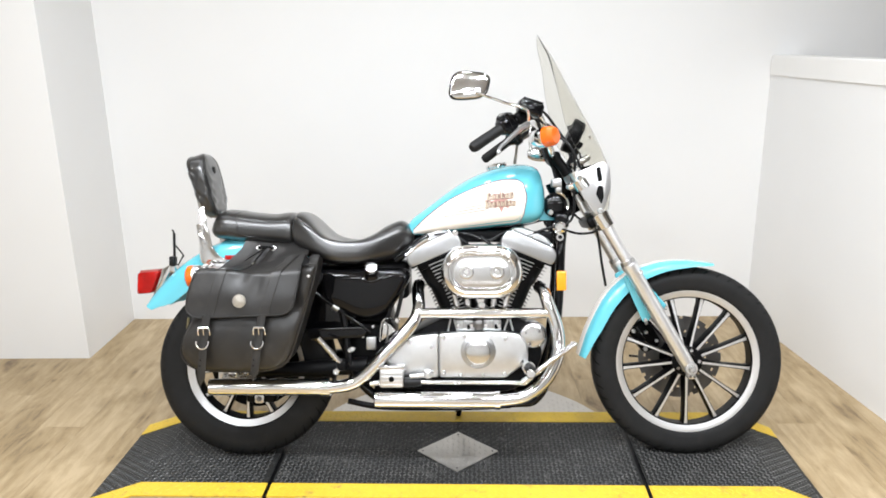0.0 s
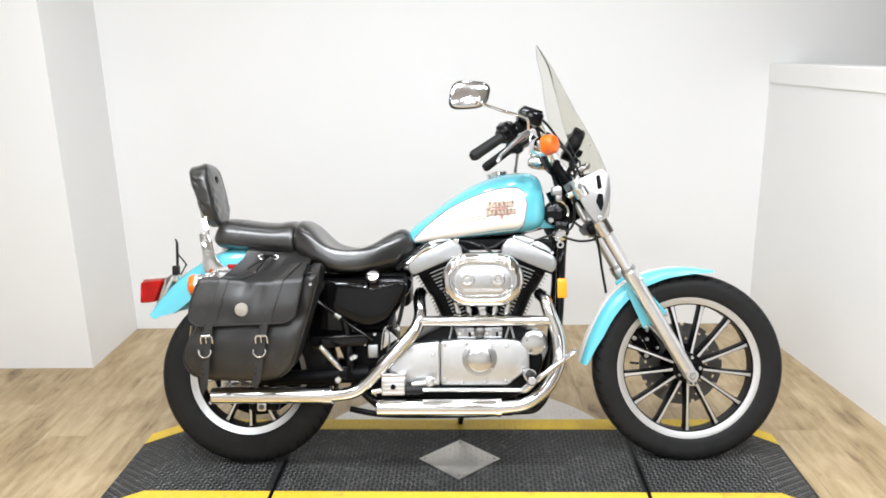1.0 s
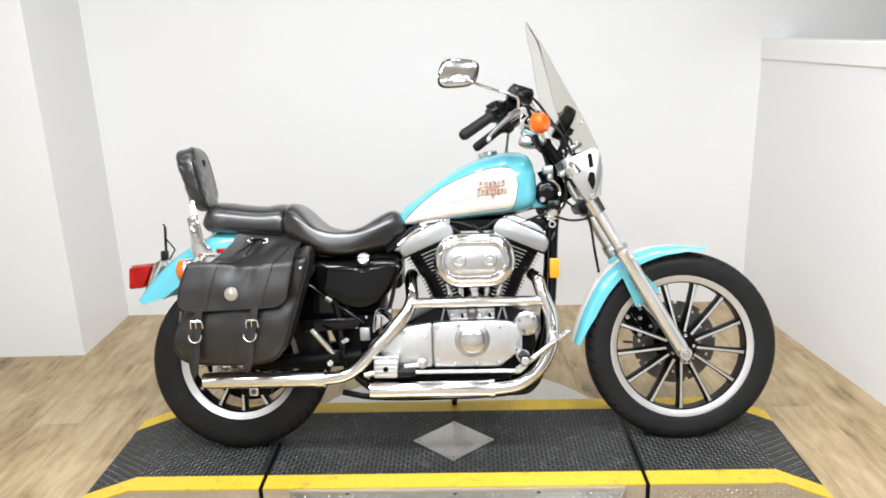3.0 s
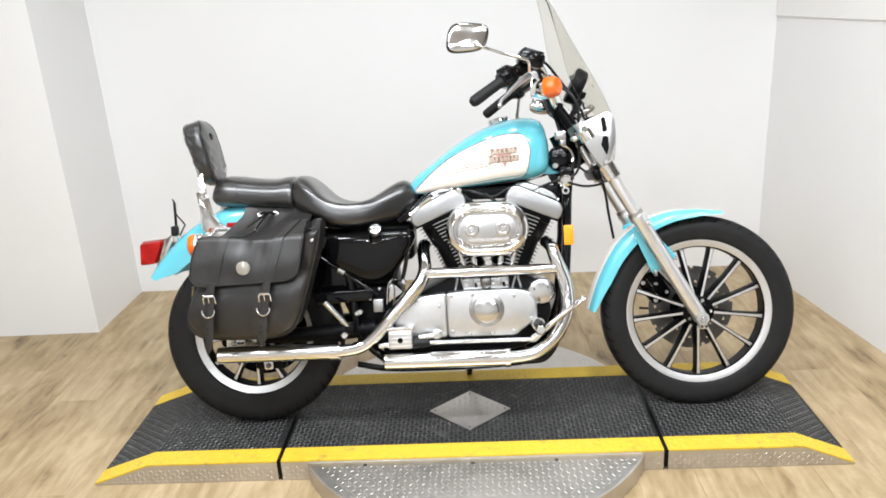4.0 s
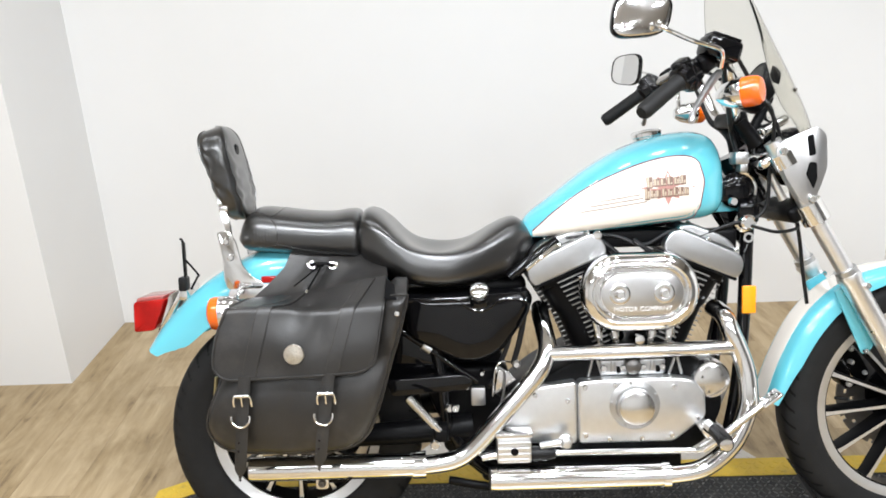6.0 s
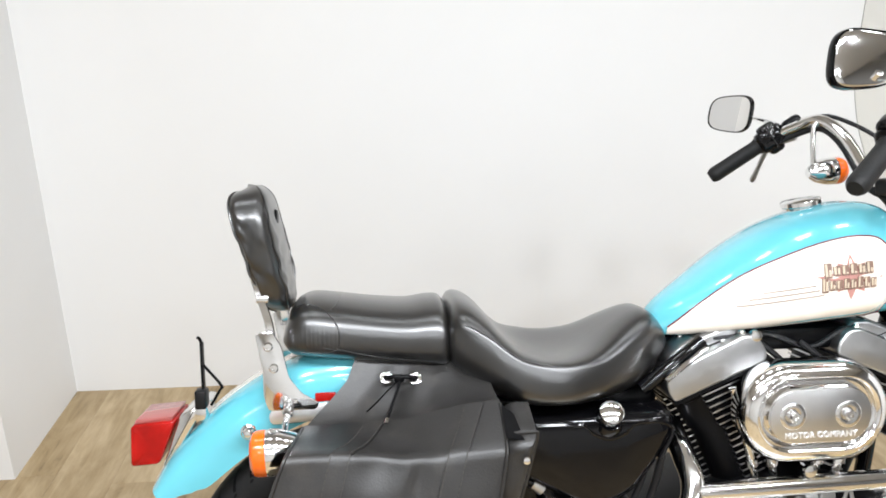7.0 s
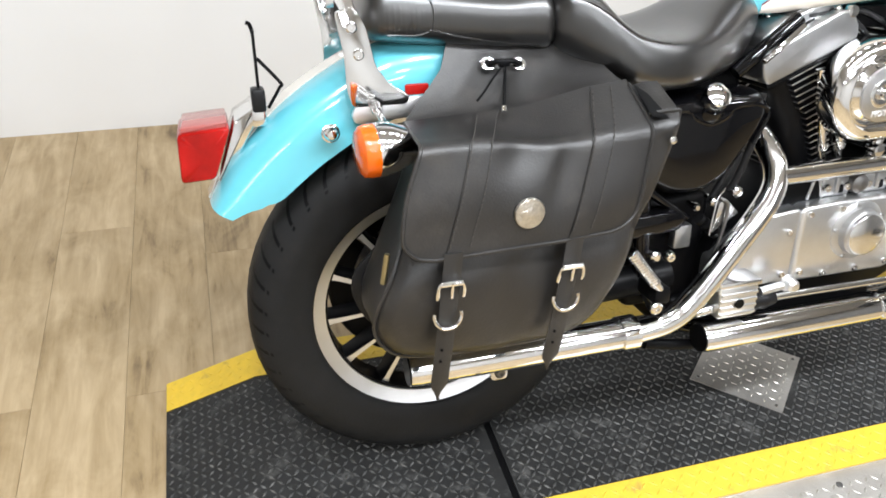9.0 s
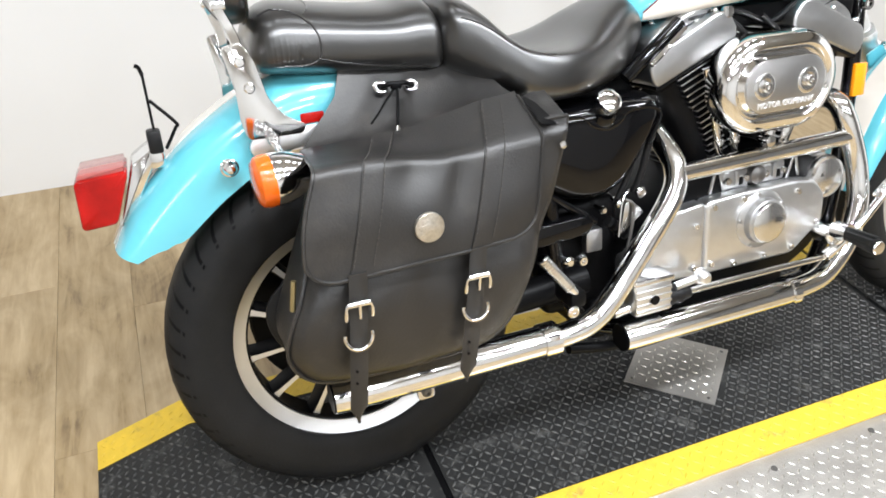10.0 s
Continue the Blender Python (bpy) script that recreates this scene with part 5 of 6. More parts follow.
bp("rubber_boot", tube([(-0.232, -0.174, 0.272), (-0.22, -0.174, 0.272), (-0.21, -0.174, 0.272), (-0.20, -0.174, 0.272), (-0.19, -0.174, 0.272), (-0.175, -0.174, 0.272)], [0.016, 0.018, 0.015, 0.018, 0.015, 0.012], 14, smooth=False), PLASTIC, master)
pedal = bp("brake_pedal", tube([(0.160, -0.178, 0.272), (0.20, -0.188, 0.305), (0.245, -0.188, 0.340), (0.298, -0.180, 0.376)], [0.012, 0.009, 0.009, 0.008], 12), CHROME, None, "chrome brake pedal with a studded pad")
bp("pedal_rod", tube([(-0.175, -0.174, 0.272), (0.158, -0.178, 0.270)], 0.0065, 10), CHROME, pedal)
pad = rbox((0.311, -0.180, 0.386), (0.052, 0.040, 0.010), 0.004, 2, Matrix.Rotation(math.radians(-38), 4, "Y"))
bp("pad", pad, CHROME, pedal, "studded metal pad")
for i in range(3):
    for j in range(3):
        q = Vector((0.311, -0.180, 0.386)) + Matrix.Rotation(math.radians(-38), 3, "Y") @ Vector(((i - 1) * 0.014, (j - 1) * 0.011, 0.006))
        bp("stud", rbox(q, (0.008, 0.006, 0.005), 0.001, 1, Matrix.Rotation(math.radians(-38), 4, "Y")), POLISH, pedal)
mount = bp("foot_peg", tube([(0.176, -0.18, 0.326), (0.178, -0.212, 0.327)], 0.018, 14), CHROME, None, "chrome rider foot peg with rubber inserts")
bp("peg_bar", tube([(0.178, -0.205, 0.326), (0.176, -0.280, 0.320)], [0.014, 0.016], 14), GRIP, mount)
bp("peg_end", lathe([(0, 0.004), (0.012, 0.003), (0.0145, 0), (0, 0)], 20, side(0.176, -0.280, 0.320)), CHROME, mount)
for k in (-1, 0, 1):
    bp("peg_rubber", rbox((0.176 + 0.011 * k, -0.244, 0.335 - abs(k) * 0.004), (0.008, 0.060, 0.010), 0.002), GRIP, mount)
bp("peg_bracket", rbox((0.176, -0.158, 0.312), (0.034, 0.05, 0.034), 0.009, 3, Matrix.Rotation(math.radians(-30), 4, "Y")), CHROME, mount)
peg = bp("passenger_peg", tube([(-0.505, -0.212, 0.426), (-0.426, -0.200, 0.330)], 0.0075, 12), CHROME, None, "folded ribbed chrome passenger foot peg")
pa, pb = Vector((-0.505, -0.212, 0.426)), Vector((-0.426, -0.200, 0.330))
for k in range(14):
    q = pa.lerp(pb, 0.03 + 0.052 * k)
    d = (pb - pa).normalized()
    bp("rib", tube([q - d * 0.0020, q + d * 0.0020], 0.0105, 14), POLISH, peg)
bp("peg_clevis", rbox((-0.433, -0.180, 0.332), (0.03, 0.06, 0.03), 0.006, 2), SATIN, peg)
bolt(-0.448, -0.212, 0.316, 0.011, 0.008, peg)
bolt(-0.40, -0.16, 0.382, 0.010, 0.012, peg)
# plate added where the background shows through an opening
bp("bracket_plate", rbox((-0.345, -0.11, 0.392), (0.034, 0.02, 0.044), 0.004), ALUDARK, None, "grey plate that stands in for a see-through gap")
bp("brake_line", tube([(-0.30, -0.145, 0.47), (-0.285, -0.15, 0.455), (-0.29, -0.15, 0.40), (-0.305, -0.15, 0.35)], 0.003, 8), STEELDARK, None, "thin metal brake line")
bp("front_reflector", rbox((0.297, -0.088, 0.597), (0.032, 0.010, 0.066), 0.003, 2), REFLECTOR, None, "amber side reflector on the frame tube")

# fittings in the dark space between the bag and the engine
switch = bp("brake_light_switch", lathe([(0, 0.024), (0.008, 0.023), (0.012, 0.018), (0.012, 0.006), (0.016, 0.004), (0.016, 0), (0, 0)], 24, side(-0.152, -0.176, 0.300)), ALU, None, "aluminium brake light switch")
bp("switch_sleeve", tube([(-0.21, -0.178, 0.291), (-0.152, -0.178, 0.298)], 0.008, 12), ALU, switch)
strut = bp("rear_frame_strut", tube([(-0.570, -0.118, 0.592), (-0.46, -0.122, 0.513), (-0.386, -0.122, 0.458), (-0.345, -0.120, 0.430)], 0.0075, 12), GLOSSBLACK, None, "gloss black diagonal frame strut")
bp("strut_clamp", tube([(-0.470, -0.122, 0.521), (-0.452, -0.122, 0.508)], 0.012, 14), ALUDARK, strut)
bp("vent_hose", tube([(-0.232, -0.125, 0.640), (-0.236, -0.128, 0.58), (-0.248, -0.126, 0.52), (-0.262, -0.120, 0.470)], 0.007, 10), PLASTIC, None, "black rubber vent hose")
bp("vent_hose", tube([(-0.252, -0.120, 0.640), (-0.262, -0.122, 0.57), (-0.276, -0.122, 0.51), (-0.300, -0.118, 0.455)], 0.006, 10), PLASTIC, None, "black rubber vent hose")
for bx, by, bz, br in ((-0.256, -0.128, 0.471, 0.010), (-0.298, -0.126, 0.457, 0.009), (-0.413, -0.140, 0.374, 0.010), (-0.336, -0.128, 0.452, 0.007), (-0.372, -0.122, 0.418, 0.007)):
    bp("fitting", lathe([(0, -0.02), (br * 0.7, -0.02), (br * 0.7, 0), (br, 0), (br, 0.006), (br * 0.6, 0.010), (0, 0.010)], 14, side(bx, by, bz)), CHROME, None, "small chrome fitting on the frame")
for k in range(4):
    bp("cable_tie", tube([(-0.318 + 0.012 * k, -0.118, 0.425 - 0.010 * k), (-0.312 + 0.012 * k, -0.118, 0.420 - 0.010 * k)], 0.011, 10), PLASTIC, None, "black ribbed cable sleeve")

stay = bp("pipe_stay", slab(rounded([(-0.308, 0.405), (-0.299, 0.462), (-0.282, 0.462), (-0.258, 0.438)], 0.004), -0.146, -0.142, 0.001), POLISH, None, "bright metal exhaust stay")
bp("wire_clip", tube([(-0.312, -0.146, 0.402), (-0.309, -0.146, 0.440), (-0.303, -0.144, 0.470), (-0.288, -0.138, 0.480), (-0.270, -0.120, 0.474)], 0.0022, 8), CHROME, stay, "bent wire clip")

# handlebar and controls
BAR = [(0.000, -0.278, 1.028), (0.104, -0.215, 1.102), (0.168, -0.180, 1.142), (0.205, -0.150, 1.152), (0.232, -0.120, 1.120), (0.262, -0.080, 1.035), (0.280, -0.03, 1.012), (0.283, 0.0, 1.011),
       (0.285, 0.03, 1.012), (0.275, 0.085, 1.035), (0.258, 0.150, 1.120), (0.236, 0.205, 1.160), (0.205, 0.250, 1.148), (0.155, 0.292, 1.116), (0.052, 0.325, 1.043)]
bar = bp("handlebar", tube(BAR, 0.0125, 14), CHROME, None, "chrome buckhorn handlebar with black grips")
for s, e, i in ((-1, (0.000, -0.278, 1.028), (0.104, -0.215, 1.102)), (1, (0.052, 0.325, 1.043), (0.155, 0.292, 1.116))):
    e, i = Vector(e), Vector(i)
    d = (i - e).normalized()
    bp("grip", tube([e - d * 0.006, e + d * 0.002, e + d * 0.008, e + d * 0.11, e + d * 0.118], [0.013, 0.0172, 0.0180, 0.0170, 0.0195], 20, smooth=False), GRIP, bar, "black rubber grip")
    turn = d.to_track_quat("X", "Z").to_matrix().to_4x4()
    box = e + d * 0.149
    bp("switch_housing", join(rbox(box, (0.064, 0.046, 0.050), 0.012, 3, turn), rbox(box + Vector((-0.010, 0, 0.018)), (0.040, 0.036, 0.030), 0.010, 3, turn), rbox(box + Vector((0.012, 0, -0.018)), (0.036, 0.034, 0.030), 0.010, 3, turn)), GLOSSBLACK, bar, "black switch housing")
    for k in range(3):
        bp("switch_button", rbox(box + d * (-0.016 + 0.016 * k) + Vector((-0.016, -0.022 if s < 0 else -0.006, 0.024 - 0.010 * k)), (0.010, 0.014, 0.010), 0.002, 1, turn), PLASTIC, bar)
    bp("housing_seam", rbox(box, (0.0025, 0.0475, 0.0515), 0.0005, 1, turn), PLASTIC, bar)
    bp("lever_perch", rbox(e + d * 0.198 + Vector((0.008, 0, 0.000)), (0.042, 0.034, 0.040), 0.010, 3, turn), SATIN, bar)
    blade = [(0.178, -0.208, 1.108), (0.150, -0.246, 1.088), (0.118, -0.290, 1.058), (0.095, -0.320, 1.035), (0.082, -0.338, 1.022), (0.076, -0.347, 1.006), (0.074, -0.349, 1.000)]
    if s > 0:
        blade = [(0.218, 0.268, 1.128), (0.205, 0.288, 1.122), (0.190, 0.312, 1.112), (0.181, 0.329, 1.095), (0.177, 0.352, 1.062), (0.174, 0.371, 1.034), (0.174, 0.375, 1.028)]
    bp("lever", tube(blade, [0.008, 0.0085, 0.0072, 0.0060, 0.0052, 0.0070, 0.005], 14, 4), CAST, bar, "polished ball-end lever")
bp("brake_reservoir", rbox((0.184, -0.195, 1.158), (0.082, 0.056, 0.046), 0.012, 3, pose(0, 0, 0, 0, 17, 10)), GLOSSBLACK, bar, "black brake fluid reservoir")
bp("reservoir_lid", rbox((0.1915, -0.194, 1.1815), (0.066, 0.042, 0.006), 0.002, 2, pose(0, 0, 0, 0, 17, 10)), GLOSSBLACK, bar)
bp("sight_glass", lathe([(0, 0), (0.010, 0), (0.009, 0.002), (0, 0.002)], 18, pose(0.182, -0.196, 1.1875, 0, 17, 0)), STEELDARK, bar)
for s in (-1, 1):
    bp("riser", tube([(0.325, s * 0.05, 0.955), (0.30, s * 0.05, 0.99), (0.282, s * 0.05, 1.012)], [0.019, 0.017, 0.019], 14), SATIN, bar)
bp("bar_clamp", rbox((0.282, 0, 1.017), (0.036, 0.13, 0.036), 0.012, 3), SATIN, bar)


# mirrors
def mirror(c, normal, stem, roll, w=0.066, h=0.045, skew=0.12, label="black-rimmed handlebar mirror with a chrome back"):
    n = Vector(normal).normalized()
    m = Matrix.Translation(c) @ n.to_track_quat("Z", "Y").to_matrix().to_4x4() @ Matrix.Rotation(math.radians(roll), 4, "Z")
    sh = [(x, z) for x, z in oval(0, 0, w, h, 3.4, 40)]
    sh = [(x + skew * z, z * (1.0 + 0.10 * x / w)) for x, z in sh]
    ob = bp("mirror", loft([[m @ Vector((x * f, z * f, d)) for x, z in sh] for f, d in ((0.90, -0.007), (0.985, -0.007), (1.0, -0.003), (1.0, 0.003), (0.975, 0.006), (0.93, 0.0055), (0.92, 0.003))]), GLOSSBLACK, None, label)
    shell = [(0.93, -0.0066), (0.91, -0.0078), (0.80, -0.0093), (0.60, -0.0109), (0.35, -0.0120), (0.02, -0.0125)]
    bp("back_shell", loft([[m @ Vector((x * f, z * f, d)) for x, z in sh] for f, d in shell]), CHROME, ob, "convex chrome back", 60)
    gl = bmesh.new()
    gl.faces.new([gl.verts.new(m @ Vector((x * 0.935, z * 0.935, 0.0045))) for x, z in sh])
    bp("mirror_glass", gl, MIRROR, ob, "silvered mirror glass")
    bp("stem", tube(stem, [0.006] + [0.0048] * (len(stem) - 2) + [0.007], 10), CHROME, ob, "thin chrome stem")
    return ob


mirror((-0.010, -0.300, 1.214), (-0.16, 0.97, -0.10), [(0.176, -0.222, 1.118), (0.174, -0.240, 1.140), (0.158, -0.258, 1.152), (0.10, -0.276, 1.166), (0.05, -0.318, 1.176), (0.026, -0.330, 1.184), (0.018, -0.318, 1.196)], 0, 0.062, 0.044, -0.22)
mirror((0.135, 0.415, 1.192), (-0.88, -0.46, -0.04), [(0.19, 0.285, 1.145), (0.19, 0.31, 1.16), (0.18, 0.37, 1.176), (0.165, 0.415, 1.186)], -6, 0.060, 0.044)

# instruments and headlamp
speedo = bp("speedometer", lathe([(0, -0.028), (0.050, -0.028), (0.057, -0.024), (0.060, -0.016), (0.061, 0.010), (0.057, 0.015), (0.052, 0.013), (0, 0.013)], 48, pose(0.345, 0.0, 1.092, 0, -64, 0)), SATIN, None, "black round speedometer")
bp("dial", lathe([(0, 0), (0.050, 0), (0.050, 0.001), (0, 0.001)], 36, pose(0.345, 0, 1.092, 0, -64, 0) @ Matrix.Translation((0, 0, 0.0135))), PLASTIC, speedo)
bp("speedo_bracket", tube([(0.375, 0, 1.07), (0.345, 0, 1.01), (0.318, 0, 0.965)], 0.012, 10), SATIN, speedo)
lamp = bp("headlamp", lathe([(0, -0.085), (0.03, -0.08), (0.058, -0.05), (0.068, -0.01), (0.071, 0.0), (0.071, 0.012), (0.066, 0.016), (0.06, 0.014), (0, 0.016)], 40, pose(0.425, 0, 0.925, 0, 90, 0)), GLOSSBLACK, None, "black headlamp behind the windshield")
bp("headlamp_rim", lathe([(0.064, 0.008), (0.073, 0.008), (0.073, 0.020), (0.064, 0.022)], 40, pose(0.425, 0, 0.925, 0, 90, 0), closed=True), CHROME, lamp)
bp("headlamp_visor", rbox((0.37, 0, 1.0), (0.075, 0.10, 0.022), 0.008, 3, Matrix.Rotation(math.radians(-30), 4, "Y")), CHROME, lamp)

# windshield
WZ = [0.835, 0.87, 0.93, 0.985, 1.045, 1.12, 1.20, 1.27, 1.34, 1.40, 1.436]
wx = spline(WZ, [0.470, 0.475, 0.478, 0.468, 0.445, 0.408, 0.362, 0.325, 0.289, 0.252, 0.230])
ww = spline(WZ, [0.09, 0.11, 0.122, 0.13, 0.158, 0.162, 0.158, 0.138, 0.104, 0.058, 0.015])
wb = spline(WZ, [0.042, 0.059, 0.070, 0.081, 0.113, 0.106, 0.078, 0.056, 0.033, 0.016, 0.002])
bm = bmesh.new()
for lay, off in ((0, 0.0), (1, -0.0020)):
    cols = []
    for z in np.linspace(0.835, 1.436, 40):
        cols.append([bm.verts.new((wx(z) - wb(z) * t * t + off, ww(z) * t, z)) for t in np.linspace(-1, 1, 25)])
    for a, b in zip(cols, cols[1:]):
        for i in range(24):
            q = (a[i], a[i + 1], b[i + 1], b[i])
            bm.faces.new(q if lay == 0 else q[::-1])
    if lay == 0:
        first_cols = cols
for c0, c1 in zip((first_cols[0], first_cols[-1]), (cols[0], cols[-1])):
    for i in range(24):
        bm.faces.new((c0[i], c1[i], c1[i + 1], c0[i + 1]))
for i in (0, 24):
    for k in range(len(cols) - 1):
        bm.faces.new((first_cols[k][i], first_cols[k + 1][i], cols[k + 1][i], cols[k][i]))
shield = bp("windshield", bm, SHIELD, None, "clear lightly smoked windshield", 60)
shield.visible_shadow = False
for s in (-1, 1):
    rim_pts = [(wx(z) - wb(z) - 0.001, s * ww(z), z) for z in np.linspace(0.99, 1.43, 30)]
    bp("edge_bead", tube(rim_pts, 0.0006, 5, smooth=False), STEELDARK, shield, "dark edge of the sheet")
    outl = rounded([(0.336, 0.938), (0.352, 0.962), (0.395, 0.980), (0.430, 0.993), (0.452, 0.975), (0.455, 0.900), (0.436, 0.845), (0.418, 0.812), (0.396, 0.826), (0.362, 0.880)], 0.012)
    br = slab(outl, s * 0.124 - 0.002, s * 0.124 + 0.002, 0.0012)
    bp("mount_plate", br, POLPLATE, shield, "slotted chrome mounting plate")
    # slots are black slabs whose colour stands in for dark openings
    for slot in ([(0.407, 0.972), (0.421, 0.976), (0.428, 0.930), (0.413, 0.926)], [(0.414, 0.914), (0.430, 0.912), (0.432, 0.876), (0.424, 0.852), (0.406, 0.886)]):
        bp("slot", slab(rounded(slot, 0.005), s * 0.124 - 0.0028, s * 0.124 + 0.0028, 0), SATIN, shield)
    for bx, bz in ((0.354, 0.940), (0.420, 0.830)):
        bolt(bx, -0.126 if s < 0 else 0.122, bz, 0.010, 0.008, shield)
    bp("clamp", rbox((0.395, s * 0.106, 0.875), (0.03, 0.03, 0.03), 0.006, 2), CHROME, shield)
    for z in (1.075, 0.985, 0.935):
        t = -0.62 * s if z > 1.0 else -0.72 * s
        bolt(0, 0, 0, 0.0055, 0.006, shield, Matrix.Translation((wx(z) - wb(z) * t * t + 0.001, -ww(z) * t, z)) @ pose(0, 0, 0, 0, 70, 0))

# horn and wiring below the tank, cables
bp("ignition_coil", rbox((0.235, -0.055, 0.742), (0.075, 0.05, 0.045), 0.010, 3), SATIN, None, "black ignition coil under the tank")
bp("frame_rail_end", tube([(-0.262, -0.085, 0.668), (-0.205, -0.088, 0.712), (-0.150, -0.085, 0.752)], 0.013, 12), GLOSSBLACK, None, "gloss black tube under the tank")
bp("breather_pipe", tube([(-0.225, -0.108, 0.688), (-0.190, -0.108, 0.716), (-0.150, -0.100, 0.742)], 0.005, 8), CHROME, None, "thin chrome breather pipe")
bp("wiring_box", rbox((0.035, -0.045, 0.748), (0.21, 0.07, 0.040), 0.008, 2), SATIN, None, "black wiring box under the tank")
for hx, hz in ((-0.02, 0.70), (0.055, 0.705)):
    bp("vacuum_hose", tube([(hx - 0.03, -0.095, 0.748), (hx - 0.005, -0.10, 0.728), (hx + 0.025, -0.098, hz)], 0.0055, 8), PLASTIC, None, "black vacuum hose")
bp("spark_lead", tube([(0.22, -0.06, 0.755), (0.12, -0.085, 0.765), (0.05, -0.09, 0.735), (-0.03, -0.085, 0.76), (-0.13, -0.08, 0.755)], 0.005, 8), PLASTIC, None, "black spark plug lead")
bp("fuel_line", tube([(-0.10, -0.06, 0.76), (-0.06, -0.075, 0.74), (0.0, -0.05, 0.70)], 0.006, 8), PLASTIC, None, "black rubber fuel line")
bp("fuel_tap", rbox((-0.105, -0.07, 0.752), (0.03, 0.03, 0.022), 0.006, 2), CHROME, None, "chrome fuel tap")
bp("choke_knob", lathe([(0, 0), (0.010, 0), (0.010, 0.012), (0, 0.014)], 16, side(-0.06, -0.095, 0.762)), CHROME, None, "small chrome choke knob")
bp("ignition_switch", lathe([(0, 0), (0.024, 0), (0.025, 0.006), (0.019, 0.010), (0.018, 0.028), (0.013, 0.032), (0.012, 0.028), (0, 0.028)], 28, side(0.294, -0.062, 0.778)), CHROME, None, "chrome ignition switch")
bp("horn_bracket", rbox((0.30, -0.065, 0.80), (0.05, 0.03, 0.05), 0.01, 3), GLOSSBLACK, None, "gloss black steering head bracket")
bp("steering_lock", join(rbox((0.285, -0.050, 0.927), (0.034, 0.044, 0.030), 0.006, 2), rbox((0.292, -0.050, 0.905), (0.020, 0.030, 0.024), 0.005, 2)), ALUDARK, None, "grey metal steering lock block")
neck = bp("neck_cover", lathe([(0, 0.014), (0.022, 0.013), (0.036, 0.008), (0.043, 0.0), (0.043, -0.03), (0, -0.03)], 36, side(0.283, -0.044, 0.852)), GLOSSBLACK, None, "gloss black steering neck cover with a bright edge")
bp("bright_edge", tube([(0.283 + 0.043 * math.cos(a), -0.047, 0.852 + 0.043 * math.sin(a)) for a in (1.45, 1.1, 0.75, 0.4, 0.05, -0.3)], 0.0042, 8), CHROME, neck, "bright arc along the cover")
bp("steering_stop", tube([(0.349, -0.072, 0.886), (0.380, -0.072, 0.828)], [0.008, 0.010], 14, smooth=False), SLIDER, None, "bright rod beside the fork")
bp("horn_bolt", lathe([(0, 0), (0.011, 0), (0.011, 0.006), (0.008, 0.010), (0, 0.010)], 20, side(0.263, -0.072, 0.827)), CHROME, None, "chrome bolt on the tank lug")
bp("cable_ring", lathe([(0.007, -0.003), (0.012, -0.003), (0.012, 0.003), (0.007, 0.003)], 20, side(0.292, -0.092, 0.744), closed=True), CHROME, None, "chrome cable guide ring")
bp("throttle_cable", tube([(0.165, -0.186, 1.128), (0.212, -0.150, 1.132), (0.262, -0.110, 1.095), (0.33, -0.12, 1.03), (0.34, -0.09, 0.90), (0.33, -0.08, 0.80), (0.24, -0.08, 0.77), (0.11, -0.08, 0.72)], 0.0045, 8), PLASTIC, None, "black throttle cable")
bp("brake_hose", tube([(0.205, -0.186, 1.158), (0.236, -0.150, 1.150), (0.282, -0.115, 1.10), (0.35, -0.10, 1.00), (0.40, -0.07, 0.84), (0.425, -0.06, 0.74), (0.437, -0.055, 0.66), (0.452, -0.05, 0.575)], 0.0045, 8), PLASTIC, None, "black front brake hose")
bp("clutch_cable", tube([(0.205, 0.24, 1.16), (0.27, 0.20, 1.165), (0.34, 0.10, 1.08), (0.35, 0.05, 0.92), (0.31, 0.05, 0.75), (0.26, 0.08, 0.45)], 0.0045, 8), PLASTIC, None, "black clutch cable")
bp("speedo_cable", tube([(0.37, 0.02, 1.06), (0.40, 0.06, 0.93), (0.36, 0.07, 0.83), (0.42, -0.06, 0.77), (0.36, -0.10, 0.755), (0.30, -0.09, 0.77)], 0.004, 8), PLASTIC, None, "black speedometer cable")
bp("wiring_loom", tube([(0.150, 0.292, 1.098), (0.205, 0.250, 1.130), (0.236, 0.203, 1.141), (0.251, 0.150, 1.104), (0.264, 0.085, 1.020), (0.285, 0.03, 0.985), (0.30, 0.03, 0.93)], 0.006, 8), PLASTIC, None, "black taped wiring loom")
bp("wiring_loom", tube([(0.168, -0.180, 1.124), (0.205, -0.150, 1.133), (0.224, -0.120, 1.103), (0.250, -0.080, 1.022), (0.275, -0.03, 0.985), (0.29, -0.03, 0.93)], 0.006, 8), PLASTIC, None, "black taped wiring loom")
bp("side_stand", tube([(-0.02, 0.12, 0.20), (-0.05, 0.20, 0.10), (-0.06, 0.258, 0.036), (-0.06, 0.268, 0.0655)], 0.010, 10, smooth=False), SATIN, None, "black side stand")


# ---- saddlebag, hung over the rear mudguard ----
bag = tagged(new("saddlebag"), "worn black leather saddlebag with two buckled straps", "saddlebag")
bag.matrix_world = pose(0, 0.02, 0.075, -LEAN) @ Matrix.Translation((-0.72, -0.24, 0.35))
BAGM = Matrix.Translation((0.72, 0.24, -0.35))


def gp(name, bm, material, parent=None, label="", sharp=45):
    return part(name, moved(bm, BAGM), material, parent or bag, label, sharp)


def gnoise(x, z, k=18.0, a=0.004):
    return a * noise.noise(Vector((x * k, 3.1, z * k)))


